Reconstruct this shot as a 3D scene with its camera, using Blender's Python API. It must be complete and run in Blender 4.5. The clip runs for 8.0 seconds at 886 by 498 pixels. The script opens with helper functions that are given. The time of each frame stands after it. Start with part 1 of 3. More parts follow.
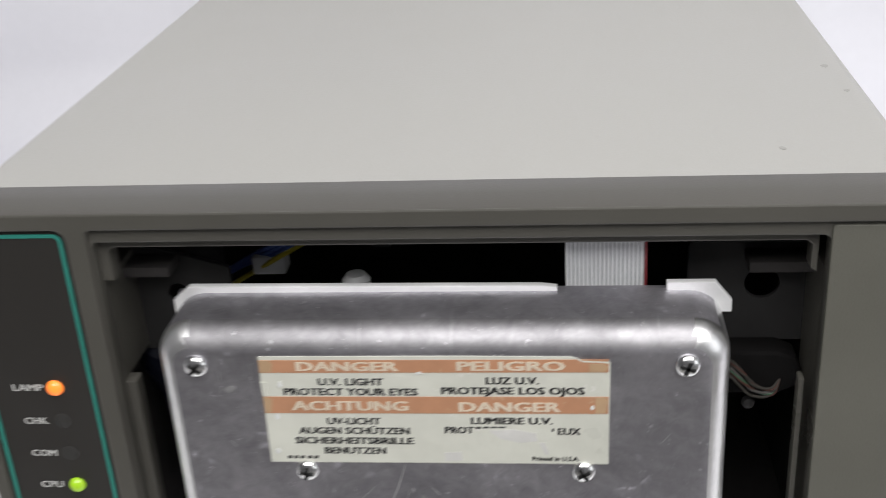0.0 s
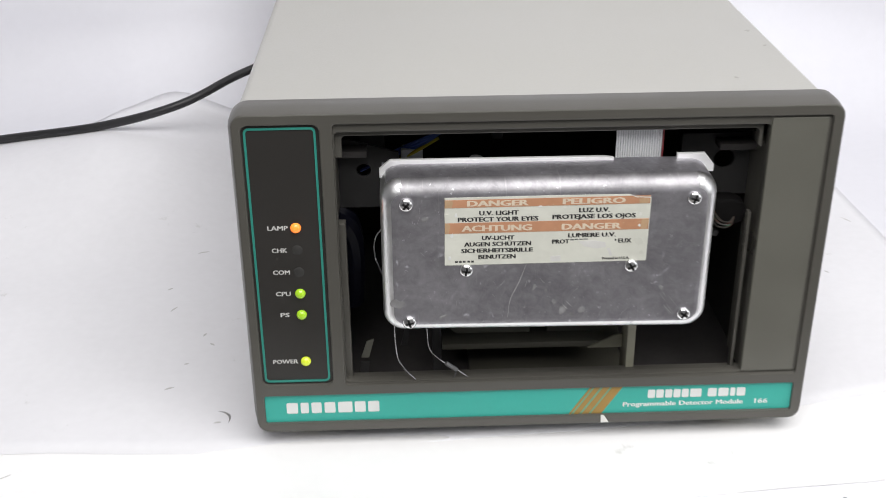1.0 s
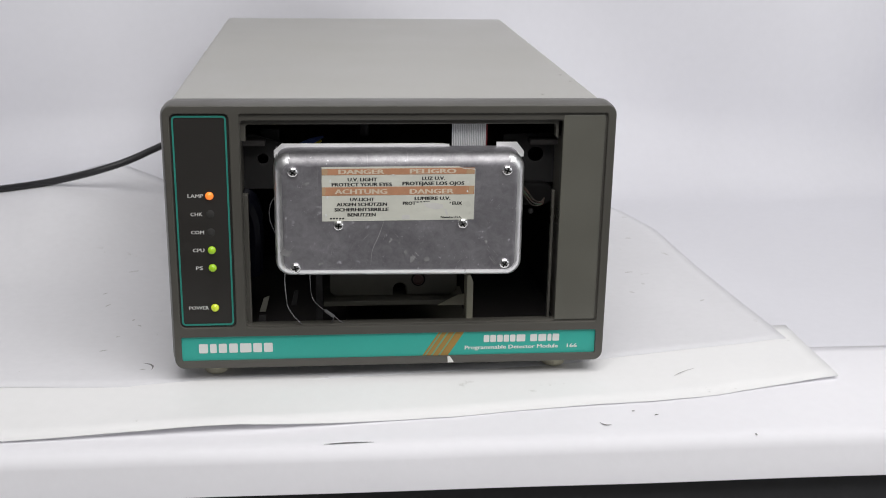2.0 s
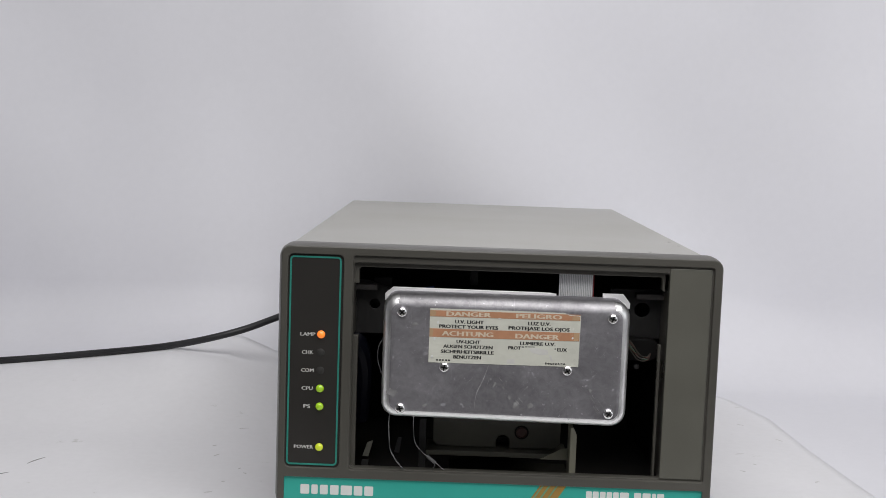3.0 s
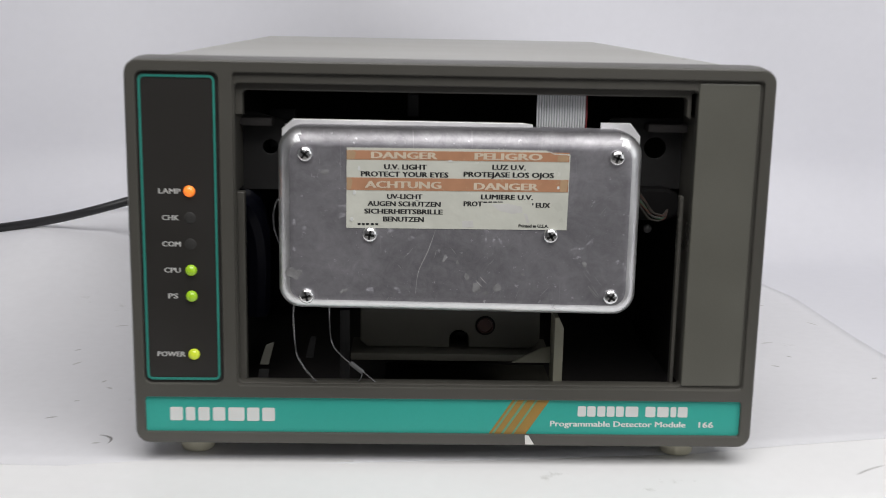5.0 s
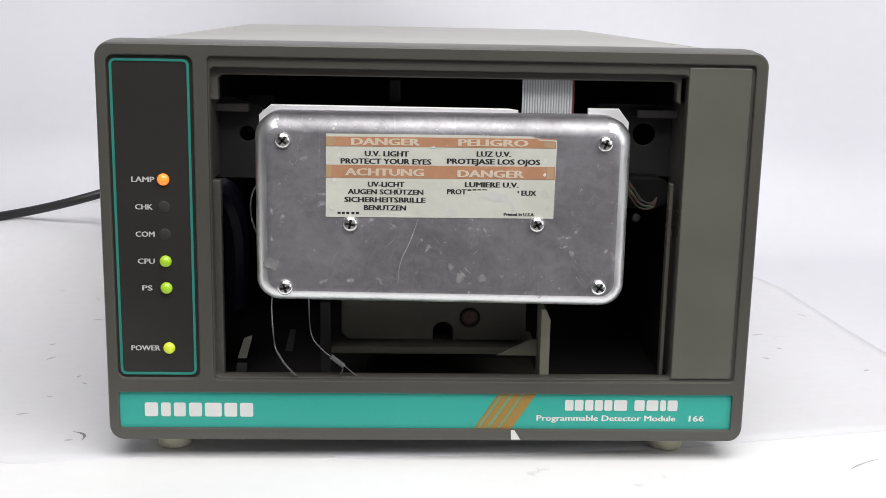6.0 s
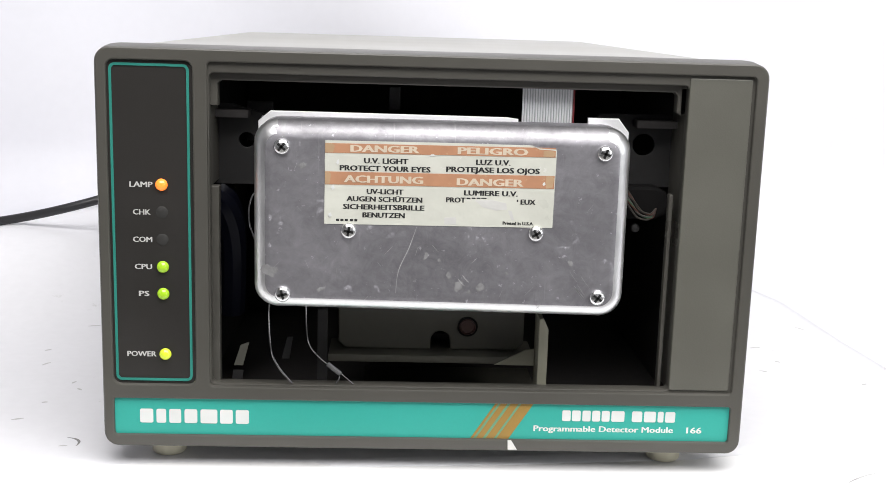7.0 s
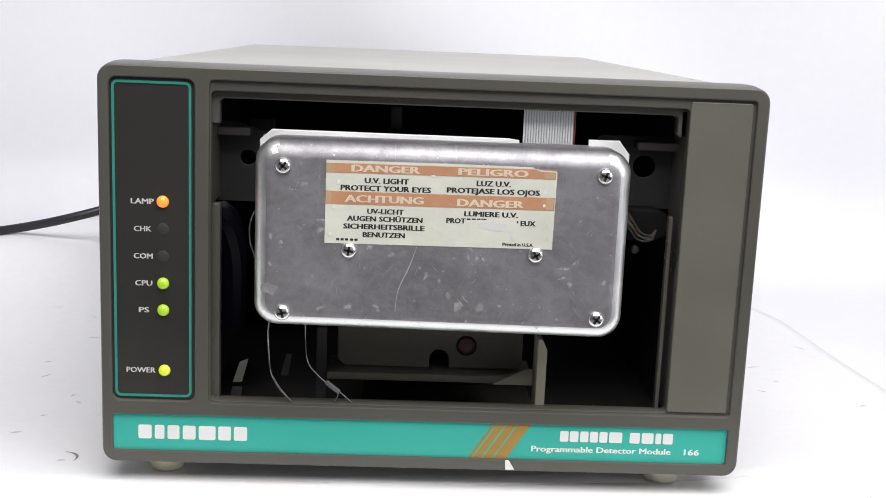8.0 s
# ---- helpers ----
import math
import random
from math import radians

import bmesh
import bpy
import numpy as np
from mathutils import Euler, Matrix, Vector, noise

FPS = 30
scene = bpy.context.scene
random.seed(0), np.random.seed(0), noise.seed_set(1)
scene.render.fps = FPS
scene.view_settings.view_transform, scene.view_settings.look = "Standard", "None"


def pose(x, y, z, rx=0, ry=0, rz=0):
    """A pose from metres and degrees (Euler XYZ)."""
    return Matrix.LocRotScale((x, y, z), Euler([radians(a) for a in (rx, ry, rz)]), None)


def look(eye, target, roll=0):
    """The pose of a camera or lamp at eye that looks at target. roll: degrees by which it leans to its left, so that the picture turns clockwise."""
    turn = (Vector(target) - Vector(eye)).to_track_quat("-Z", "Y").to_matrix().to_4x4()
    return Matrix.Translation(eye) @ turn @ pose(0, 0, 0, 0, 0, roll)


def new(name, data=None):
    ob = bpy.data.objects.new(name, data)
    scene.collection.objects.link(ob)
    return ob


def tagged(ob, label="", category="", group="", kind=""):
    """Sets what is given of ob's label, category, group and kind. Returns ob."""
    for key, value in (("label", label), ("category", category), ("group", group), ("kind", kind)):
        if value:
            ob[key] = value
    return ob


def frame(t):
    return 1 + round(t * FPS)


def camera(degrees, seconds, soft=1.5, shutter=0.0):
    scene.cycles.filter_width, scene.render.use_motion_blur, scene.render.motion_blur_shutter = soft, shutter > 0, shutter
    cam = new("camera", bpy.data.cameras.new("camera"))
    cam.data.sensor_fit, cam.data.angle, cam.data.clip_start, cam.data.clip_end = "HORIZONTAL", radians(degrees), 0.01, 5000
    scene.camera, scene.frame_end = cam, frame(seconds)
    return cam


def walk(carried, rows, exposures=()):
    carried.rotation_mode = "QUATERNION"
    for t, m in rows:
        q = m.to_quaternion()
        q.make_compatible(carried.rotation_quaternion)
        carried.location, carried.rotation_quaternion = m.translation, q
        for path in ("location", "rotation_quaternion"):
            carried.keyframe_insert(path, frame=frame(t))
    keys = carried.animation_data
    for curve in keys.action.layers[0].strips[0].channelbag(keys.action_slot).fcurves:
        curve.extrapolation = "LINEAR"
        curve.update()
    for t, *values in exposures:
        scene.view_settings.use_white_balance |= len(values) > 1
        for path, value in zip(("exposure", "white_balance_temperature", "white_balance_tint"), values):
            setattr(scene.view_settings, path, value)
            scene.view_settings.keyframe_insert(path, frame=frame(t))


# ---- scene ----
random.seed(11)
cam = camera(42.0, 8.0, soft=0.75, shutter=0.3)
walk(cam, [
    (0.0, pose(0.0405, -0.2819, 0.3066, 64.72, 3.25, 5.48)),
    (0.2, pose(0.0099, -0.3200, 0.3207, 64.89, 2.71, 2.37)),
    (0.5, pose(-0.0207, -0.3789, 0.3384, 64.49, 1.62, -0.96)),
    (0.8, pose(-0.0528, -0.4515, 0.3526, 62.54, 0.31, -2.47)),
    (1.0, pose(-0.0617, -0.4968, 0.3644, 63.33, 0.41, -2.18)),
    (1.2, pose(-0.0599, -0.5576, 0.3653, 65.15, 0.21, -5.08)),
    (2.3, pose(-0.0360, -0.7223, 0.2901, 76.69, -1.24, -4.97)),
    (2.5, pose(-0.0360, -0.7239, 0.2766, 79.93, -2.43, -2.42)),
    (2.8, pose(-0.0355, -0.7350, 0.2660, 82.16, -2.26, -0.74)),
    (3.0, pose(-0.0330, -0.7351, 0.2620, 84.06, -1.99, 0.58)),
    (3.2, pose(-0.0304, -0.7357, 0.2582, 83.03, -1.37, 0.16)),
    (3.5, pose(-0.0300, -0.7324, 0.2497, 81.70, -0.93, -0.32)),
    (3.8, pose(-0.0303, -0.7749, 0.2541, 80.69, -0.41, -0.91)),
    (4.0, pose(-0.0265, -0.8261, 0.2619, 80.66, -0.88, -0.74)),
    (4.2, pose(-0.0279, -0.8289, 0.2627, 80.57, -1.08, -1.17)),
    (4.5, pose(-0.0230, -0.7938, 0.2639, 79.14, -0.62, -1.09)),
    (4.6, pose(-0.0225, -0.7350, 0.2530, 78.91, -0.70, -1.06)),
    (4.7, pose(-0.0220, -0.6578, 0.2428, 78.67, -0.77, -1.02)),
    (4.85, pose(-0.0195, -0.5650, 0.2215, 78.47, -0.97, -1.30)),
    (5.05, pose(-0.0168, -0.4925, 0.2040, 78.30, -1.14, -1.53)),
    (5.8, pose(-0.0160, -0.4883, 0.2016, 77.99, -1.44, -1.95)),
    (6.0, pose(-0.0156, -0.4896, 0.2019, 78.07, -1.09, -2.19)),
    (6.5, pose(-0.0160, -0.4883, 0.2013, 78.04, -1.47, -2.11)),
    (7.0, pose(-0.0159, -0.4884, 0.2001, 78.66, -1.70, -2.19)),
    (7.5, pose(-0.0160, -0.4883, 0.2009, 78.72, -2.03, -1.84)),
    (8.0, pose(-0.0153, -0.4884, 0.2057, 79.01, -2.33, -1.98)),
], exposures=[(0.0, -0.03), (0.5, -0.03), (0.8, 0.0), (1.2, 0.16), (2.3, -0.45), (3.0, -0.44), (4.0, -0.41), (4.5, -0.55), (4.8, -0.45), (5.8, -0.05), (6.0, 0.03), (6.5, 0.40), (7.0, 0.38), (7.5, 0.10), (8.0, 0.24)])

# ---- light ----
world = bpy.data.worlds.new("world")
scene.world = world
world.use_nodes = True
world.node_tree.nodes["Background"].inputs[0].default_value = (0.9, 0.95, 1.0, 1)
world.node_tree.nodes["Background"].inputs[1].default_value = 0.05


def area_lamp(name, eye, target, sx, sy, watts, colour):
    lamp = bpy.data.lights.new(name, "AREA")
    lamp.shape, lamp.size, lamp.size_y, lamp.energy, lamp.color = "RECTANGLE", sx, sy, watts, colour
    ob = new(name, lamp)
    ob.matrix_world = look(eye, target)
    return ob


area_lamp("ceiling_lamp", (0.20, -0.70, 1.28), (0.03, 0.26, 0.18), 1.7, 1.0, 29.0, (1.0, 0.985, 0.98))
# Fill lamp added in a gap of the east wall; no source is seen.
area_lamp("side_fill_lamp", (2.03, -1.2, 0.6), (0.0, -1.2, 0.6), 1.5, 1.2, 9, (0.97, 0.985, 1.0))


# ---- materials ----
def material(name, colour, rough=0.5, metal=0.0, vary=0.12, scale=8.0, grain=300.0, bump=0.05, worn=0.0, worn_colour=(0.5, 0.5, 0.5), glow=None, rough_vary=0.1, coat=0.0):
    m = bpy.data.materials.new(name)
    m.use_nodes = True
    nt = m.node_tree
    n, link = nt.nodes, nt.links.new
    b = n["Principled BSDF"]
    tc = n.new("ShaderNodeTexCoord")
    big, fine = n.new("ShaderNodeTexNoise"), n.new("ShaderNodeTexNoise")
    for t, s, d in ((big, scale, 4.0), (fine, grain, 3.0)):
        t.inputs["Scale"].default_value, t.inputs["Detail"].default_value = s, d
        link(tc.outputs["Object"], t.inputs["Vector"])
    both = n.new("ShaderNodeMath")
    both.operation = "MULTIPLY_ADD"
    both.inputs[1].default_value = 0.35
    link(fine.outputs["Fac"], both.inputs[0])
    link(big.outputs["Fac"], both.inputs[2])
    ramp = n.new("ShaderNodeValToRGB")
    ramp.color_ramp.elements[0].position, ramp.color_ramp.elements[1].position = 0.40, 0.95
    ramp.color_ramp.elements[0].color = (*[c * (1 - vary) for c in colour], 1)
    ramp.color_ramp.elements[1].color = (*[min(1, c * (1 + vary)) for c in colour], 1)
    link(both.outputs[0], ramp.inputs[0])
    out = ramp.outputs[0]
    if worn > 0:
        spots = n.new("ShaderNodeTexNoise")
        spots.inputs["Scale"].default_value, spots.inputs["Detail"].default_value, spots.inputs["Roughness"].default_value = scale * 5, 6.0, 0.7
        link(tc.outputs["Object"], spots.inputs["Vector"])
        mask = n.new("ShaderNodeMapRange")
        mask.inputs["From Min"].default_value, mask.inputs["From Max"].default_value = 0.66 - 0.12 * worn, 0.72 - 0.12 * worn
        mask.inputs["To Max"].default_value = 0.6
        link(spots.outputs["Fac"], mask.inputs["Value"])
        mix = n.new("ShaderNodeMix")
        mix.data_type = "RGBA"
        mix.inputs["B"].default_value = (*worn_colour, 1)
        link(mask.outputs["Result"], mix.inputs["Factor"])
        link(out, mix.inputs["A"])
        out = mix.outputs["Result"]
    link(out, b.inputs["Base Color"])
    rr = n.new("ShaderNodeMapRange")
    rr.inputs["From Min"].default_value, rr.inputs["From Max"].default_value = 0.3, 0.8
    rr.inputs["To Min"].default_value, rr.inputs["To Max"].default_value = max(0.03, rough - rough_vary), min(1, rough + rough_vary)
    link(big.outputs["Fac"], rr.inputs["Value"])
    link(rr.outputs["Result"], b.inputs["Roughness"])
    b.inputs["Metallic"].default_value = metal
    b.inputs["Coat Weight"].default_value = coat
    if bump > 0:
        bp = n.new("ShaderNodeBump")
        bp.inputs["Strength"].default_value, bp.inputs["Distance"].default_value = bump, 0.001
        link(fine.outputs["Fac"], bp.inputs["Height"])
        link(bp.outputs["Normal"], b.inputs["Normal"])
    if glow:
        b.inputs["Emission Color"].default_value = (*glow[:3], 1)
        b.inputs["Emission Strength"].default_value = glow[3]
    return m


PAPER = material("white_paper", (0.765, 0.765, 0.812), 0.75, vary=0.03, scale=4, grain=120, bump=0.08)
SHEET = material("floor_paper", (0.772, 0.770, 0.796), 0.7, vary=0.05, scale=5, grain=150, bump=0.08, worn=0.05, worn_colour=(0.5, 0.5, 0.48))
FRONTSHEET = material("front_paper", (0.90, 0.90, 0.90), 0.7, vary=0.03, scale=6, grain=150, bump=0.08, worn=0.05, worn_colour=(0.6, 0.6, 0.58))
BENCHPAPER = material("bench_paper", (0.88, 0.875, 0.91), 0.7, vary=0.03, scale=5, grain=150, bump=0.08)
WALLPAINT = material("room_paint", (0.42, 0.42, 0.43), 0.8, vary=0.06, scale=2, grain=60)
CEILPAINT = material("ceiling_paint", (0.40, 0.40, 0.40), 0.85, vary=0.04, scale=2, grain=60)
FLOORVINYL = material("floor_vinyl", (0.42, 0.41, 0.39), 0.5, vary=0.15, scale=3, grain=80)
DARKBASE = material("dark_underbench", (0.05, 0.05, 0.055), 0.5, vary=0.1)
BEZEL = material("olive_grey_plastic", (0.086, 0.0822, 0.0715), 0.37, vary=0.09, scale=14, grain=1600, bump=0.06)
BEZEL_LIGHT = material("olive_panel_plastic", (0.122, 0.120, 0.101), 0.40, vary=0.09, scale=22, grain=1600, bump=0.06)
PANEL = material("dark_indicator_film", (0.029, 0.0268, 0.0244), 0.42, vary=0.05, scale=20, grain=900, bump=0.03)
TEAL_LINE = material("teal_line_ink", (0.03, 0.25, 0.20), 0.45, vary=0.08, scale=30)
TEAL = material("teal_banner_film", (0.035, 0.40, 0.33), 0.4, vary=0.05, scale=18, grain=900, bump=0.03)
PALE_TEAL = material("pale_teal_ink", (0.15, 0.34, 0.21), 0.42, vary=0.06, scale=40)
GOLD = material("gold_ink", (0.36, 0.215, 0.05), 0.42, vary=0.08, scale=40)
WHITE_INK = material("white_ink", (0.75, 0.76, 0.74), 0.5, vary=0.04, scale=60, bump=0)
CAPTION_INK = material("grey_white_ink", (0.58, 0.58, 0.56), 0.5, vary=0.06, scale=60, bump=0)
CASE = material("warm_grey_enamel", (0.435, 0.43, 0.402), 0.42, vary=0.035, scale=6, grain=900, bump=0.10)
WORN_ENAMEL = material("worn_enamel", (0.38, 0.372, 0.35), 0.6, vary=0.15, scale=90)
FOOT = material("cream_rubber", (0.64, 0.61, 0.48), 0.6, vary=0.08, scale=40)
CHIP = material("bare_chip", (0.72, 0.71, 0.68), 0.6, vary=0.1, scale=90)


def scuffed_metal(name, colour, rough):
    """Mill-finish aluminium: cloudy handling marks, fine brushing, bright specks and thin scratches."""
    m = bpy.data.materials.new(name)
    m.use_nodes = True
    nt = m.node_tree
    n, link = nt.nodes, nt.links.new
    b = n["Principled BSDF"]
    b.inputs["Metallic"].default_value = 1.0
    tc = n.new("ShaderNodeTexCoord")

    def noise_tex(scale, detail, rough_n, stretch=(1, 1, 1), twist=0.0, distort=0.0):
        mp = n.new("ShaderNodeMapping")
        mp.inputs["Scale"].default_value = stretch
        mp.inputs["Rotation"].default_value = (0, twist, 0)
        link(tc.outputs["Object"], mp.inputs["Vector"])
        t = n.new("ShaderNodeTexNoise")
        t.inputs["Scale"].default_value, t.inputs["Detail"].default_value, t.inputs["Roughness"].default_value = scale, detail, rough_n
        t.inputs["Distortion"].default_value = distort
        link(mp.outputs["Vector"], t.inputs["Vector"])
        return t.outputs["Fac"]

    def span(v, a0, a1, b0, b1):
        r = n.new("ShaderNodeMapRange")
        for k, x in zip(("From Min", "From Max", "To Min", "To Max"), (a0, a1, b0, b1)):
            r.inputs[k].default_value = x
        link(v, r.inputs["Value"])
        return r.outputs["Result"]

    def op(kind, a, c):
        o = n.new("ShaderNodeMath")
        o.operation = kind
        link(a, o.inputs[0])
        if isinstance(c, float):
            o.inputs[1].default_value = c
        else:
            link(c, o.inputs[1])
        return o.outputs[0]

    cloud = span(noise_tex(150, 8, 0.72, distort=1.2), 0.3, 0.7, 0.84, 1.14)
    mottle = span(noise_tex(230, 5, 0.75), 0.3, 0.7, 0.93, 1.07)
    brush = span(noise_tex(34, 5, 0.65, (1, 1, 1.3), 0.3, 0.8), 0.3, 0.7, 0.80, 1.22)
    speck = span(noise_tex(420, 3, 0.7), 0.66, 0.70, 0.0, 0.7)
    patch = span(noise_tex(90, 6, 0.75, (1, 1, 0.8), 0.5), 0.63, 0.645, 0.0, 0.22)
    lines = span(noise_tex(45, 2, 0.5, (14, 1, 0.5), 0.7), 0.70, 0.74, 0.0, 0.18)
    veil = span(noise_tex(16, 3, 0.6), 0.3, 0.7, 0.92, 1.08)
    tone = op("MULTIPLY", op("MULTIPLY", op("MULTIPLY", cloud, mottle), brush), veil)
    tone = op("ADD", tone, op("ADD", op("MAXIMUM", speck, lines), patch))
    mix = n.new("ShaderNodeMix")
    mix.data_type, mix.blend_type = "RGBA", "MULTIPLY"
    mix.inputs["Factor"].default_value = 1.0
    mix.inputs["A"].default_value = (*colour, 1)
    link(tone, mix.inputs["B"])
    link(mix.outputs["Result"], b.inputs["Base Color"])
    link(op("ADD", span(cloud, 0.88, 1.10, rough + 0.03, rough - 0.03), patch), b.inputs["Roughness"])
    bp = n.new("ShaderNodeBump")
    bp.inputs["Strength"].default_value, bp.inputs["Distance"].default_value = 0.10, 0.0006
    link(tone, bp.inputs["Height"])
    link(bp.outputs["Normal"], b.inputs["Normal"])
    return m


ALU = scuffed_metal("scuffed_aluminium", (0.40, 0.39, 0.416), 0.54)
# Light put into colour: darker aluminium copy for the top, brighter for edges.
ALU_TOP = scuffed_metal("top_dimmed_aluminium", (0.37, 0.362, 0.376), 0.56)
ALU_EDGE = material("edge_brightened_aluminium", (0.90, 0.90, 0.91), 0.38, 1.0, vary=0.12, scale=60, grain=500, bump=0.08, rough_vary=0.08)
FLANGE = material("bright_flange", (0.88, 0.88, 0.88), 0.45, 0.5, vary=0.06, scale=60, grain=900)
CHROME = material("chrome_screw", (0.86, 0.86, 0.86), 0.24, 1.0, vary=0.08, scale=200, bump=0)
SCRATCH = material("scratched_metal", (0.64, 0.635, 0.645), 0.58, 0.8, vary=0.1, scale=150, bump=0)
SMEAR = material("dull_metal_smear", (0.40, 0.395, 0.40), 0.6, 0.75, vary=0.2, scale=220, grain=900, bump=0.1)
RECESS = material("recess_black", (0.02, 0.02, 0.02), 0.6, 0.3, bump=0)
LABEL = material("aged_label_paper", (0.665, 0.67, 0.595), 0.36, vary=0.09, scale=45, grain=170, bump=0.22, worn=0.25, worn_colour=(0.80, 0.79, 0.75))
PEELED = material("peeled_paper", (0.66, 0.655, 0.625), 0.35, vary=0.08, scale=80, bump=0.1)
ORANGE = material("faded_orange_ink", (0.50, 0.255, 0.145), 0.45, vary=0.16, scale=40, worn=0.35, worn_colour=(0.58, 0.42, 0.26))
LABEL_WHITE = material("label_white_ink", (0.70, 0.60, 0.47), 0.5, vary=0.08, scale=90, bump=0)
TAN = material("tan_faded_ink", (0.50, 0.335, 0.20), 0.4, vary=0.14, scale=60)
BLACK_INK = material("black_ink", (0.025, 0.025, 0.025), 0.5, vary=0.2, scale=120, bump=0)
INNER = material("black_interior", (0.056, 0.052, 0.051), 0.85, vary=0.2, scale=30)
INNER.node_tree.nodes["Principled BSDF"].inputs["Specular IOR Level"].default_value = 0.15
BRACKET = material("dark_bracket_paint", (0.034, 0.033, 0.033), 0.45, vary=0.15, scale=40)
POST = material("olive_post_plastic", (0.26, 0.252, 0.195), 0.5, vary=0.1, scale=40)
BRACKET.node_tree.nodes["Principled BSDF"].inputs["Specular IOR Level"].default_value = 0.25
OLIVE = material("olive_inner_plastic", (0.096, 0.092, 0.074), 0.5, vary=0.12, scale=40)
RIBBON = material("grey_ribbon", (0.82, 0.83, 0.84), 0.4, vary=0.06, scale=60)
RIBBON_WEB = material("ribbon_web", (0.52, 0.53, 0.54), 0.5, vary=0.1, scale=60)
RED = material("red_wire", (0.22, 0.03, 0.035), 0.4, vary=0.1, scale=60)
YELLOW = material("yellow_wire", (0.55, 0.45, 0.04), 0.4, vary=0.1, scale=60)
BLUE = material("blue_wire", (0.10, 0.16, 0.45), 0.4, vary=0.1, scale=60)
BLACKP = material("black_connector_plastic", (0.006, 0.0055, 0.0055), 0.75, vary=0.2, scale=40)
BLACKP.node_tree.nodes["Principled BSDF"].inputs["Specular IOR Level"].default_value = 0.15
# Both wire colours are darkened in place of the shade inside the recess.
BEIGE = material("dimmed_beige_wire", (0.036, 0.032, 0.026), 0.8, vary=0.1, scale=60)
RUST = material("dimmed_rust_wire", (0.07, 0.026, 0.018), 0.8, vary=0.1, scale=60)
SLEEVE = material("grey_crimp_sleeve", (0.11, 0.11, 0.113), 0.35, vary=0.1, scale=80)
NAVY = material("navy_sleeve", (0.004, 0.0045, 0.010), 0.5, vary=0.2, scale=40)
NAVY.node_tree.nodes["Principled BSDF"].inputs["Specular IOR Level"].default_value = 0.15
GREEN = material("green_wire", (0.03, 0.10, 0.05), 0.4, vary=0.1, scale=60)
SLATE = material("slate_wire", (0.07, 0.065, 0.06), 0.6, vary=0.1, scale=60)
BROWN = material("dull_red_screw", (0.075, 0.036, 0.030), 0.4, vary=0.1, scale=60)
WHITEP = material("white_plastic", (0.78, 0.78, 0.78), 0.4, vary=0.05, scale=60)
SILVER = material("silver_wire", (0.36, 0.36, 0.37), 0.25, 1.0, vary=0.1, scale=100)
RUBBER = material("black_cable_rubber", (0.018, 0.018, 0.02), 0.45, vary=0.15, scale=30)
LED_ORANGE = material("lit_orange_lens", (0.9, 0.30, 0.05), 0.2, vary=0.02, bump=0, glow=(1.0, 0.20, 0.02, 0.9), coat=0.6)
LED_GREEN = material("lit_green_lens", (0.35, 0.60, 0.03), 0.2, vary=0.02, bump=0, glow=(0.30, 0.50, 0.005, 0.34), coat=0.6)
LED_YELLOW = material("lit_yellow_lens", (0.55, 0.62, 0.05), 0.2, vary=0.02, bump=0, glow=(0.44, 0.55, 0.01, 0.55), coat=0.6)
LED_OFF = material("unlit_lens", (0.030, 0.029, 0.027), 0.65, vary=0.02, bump=0)
GREYROLL = material("grey_roll_paper", (0.42, 0.42, 0.41), 0.6, vary=0.12, scale=60)
SCUFF = material("graphite_scuff", (0.22, 0.217, 0.213), 0.7, vary=0.3, scale=120)


# ---- building helpers ----
def finish(mesh, mats, smooth=35):
    for m in (mats if isinstance(mats, (list, tuple)) else [mats]):
        mesh.materials.append(m)
    mesh.polygons.foreach_set("use_smooth", [True] * len(mesh.polygons))
    mesh.set_sharp_from_angle(angle=radians(smooth))
    return mesh


SPREAD = None  # stretch of what is built next, fitted to the camera's view


def part(name, data, mat, parent=None, label="", smooth=35):
    """Links a bmesh or a mesh as one object under its thing."""
    if isinstance(data, bmesh.types.BMesh):
        mesh = bpy.data.meshes.new(name)
        bmesh.ops.recalc_face_normals(data, faces=data.faces)
        data.to_mesh(mesh)
        data.free()
    else:
        mesh = data
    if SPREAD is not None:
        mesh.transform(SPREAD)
    finish(mesh, mat, smooth)
    ob = new(name, mesh)
    if parent is not None:
        ob.parent = parent
    if label:
        tagged(ob, label)
    return ob


def rrect(x0, x1, z0, z1, r=0.0, n=5):
    """Corner-rounded rectangle as a list of (x, z)."""
    if r <= 0:
        return [(x0, z0), (x1, z0), (x1, z1), (x0, z1)]
    pts = []
    for cx, cz, a in ((x1 - r, z0 + r, -90), (x1 - r, z1 - r, 0), (x0 + r, z1 - r, 90), (x0 + r, z0 + r, 180)):
        for i in range(n + 1):
            b = radians(a + 90 * i / n)
            pts.append((cx + r * math.cos(b), cz + r * math.sin(b)))
    return pts


def ring(cx, cz, r, n=20):
    return [(cx + r * math.cos(2 * math.pi * i / n), cz + r * math.sin(2 * math.pi * i / n)) for i in range(n)]


def curve_mesh(curve):
    ob = bpy.data.objects.new("shape", curve)
    mesh = bpy.data.meshes.new_from_object(ob)
    bpy.data.objects.remove(ob)
    return mesh


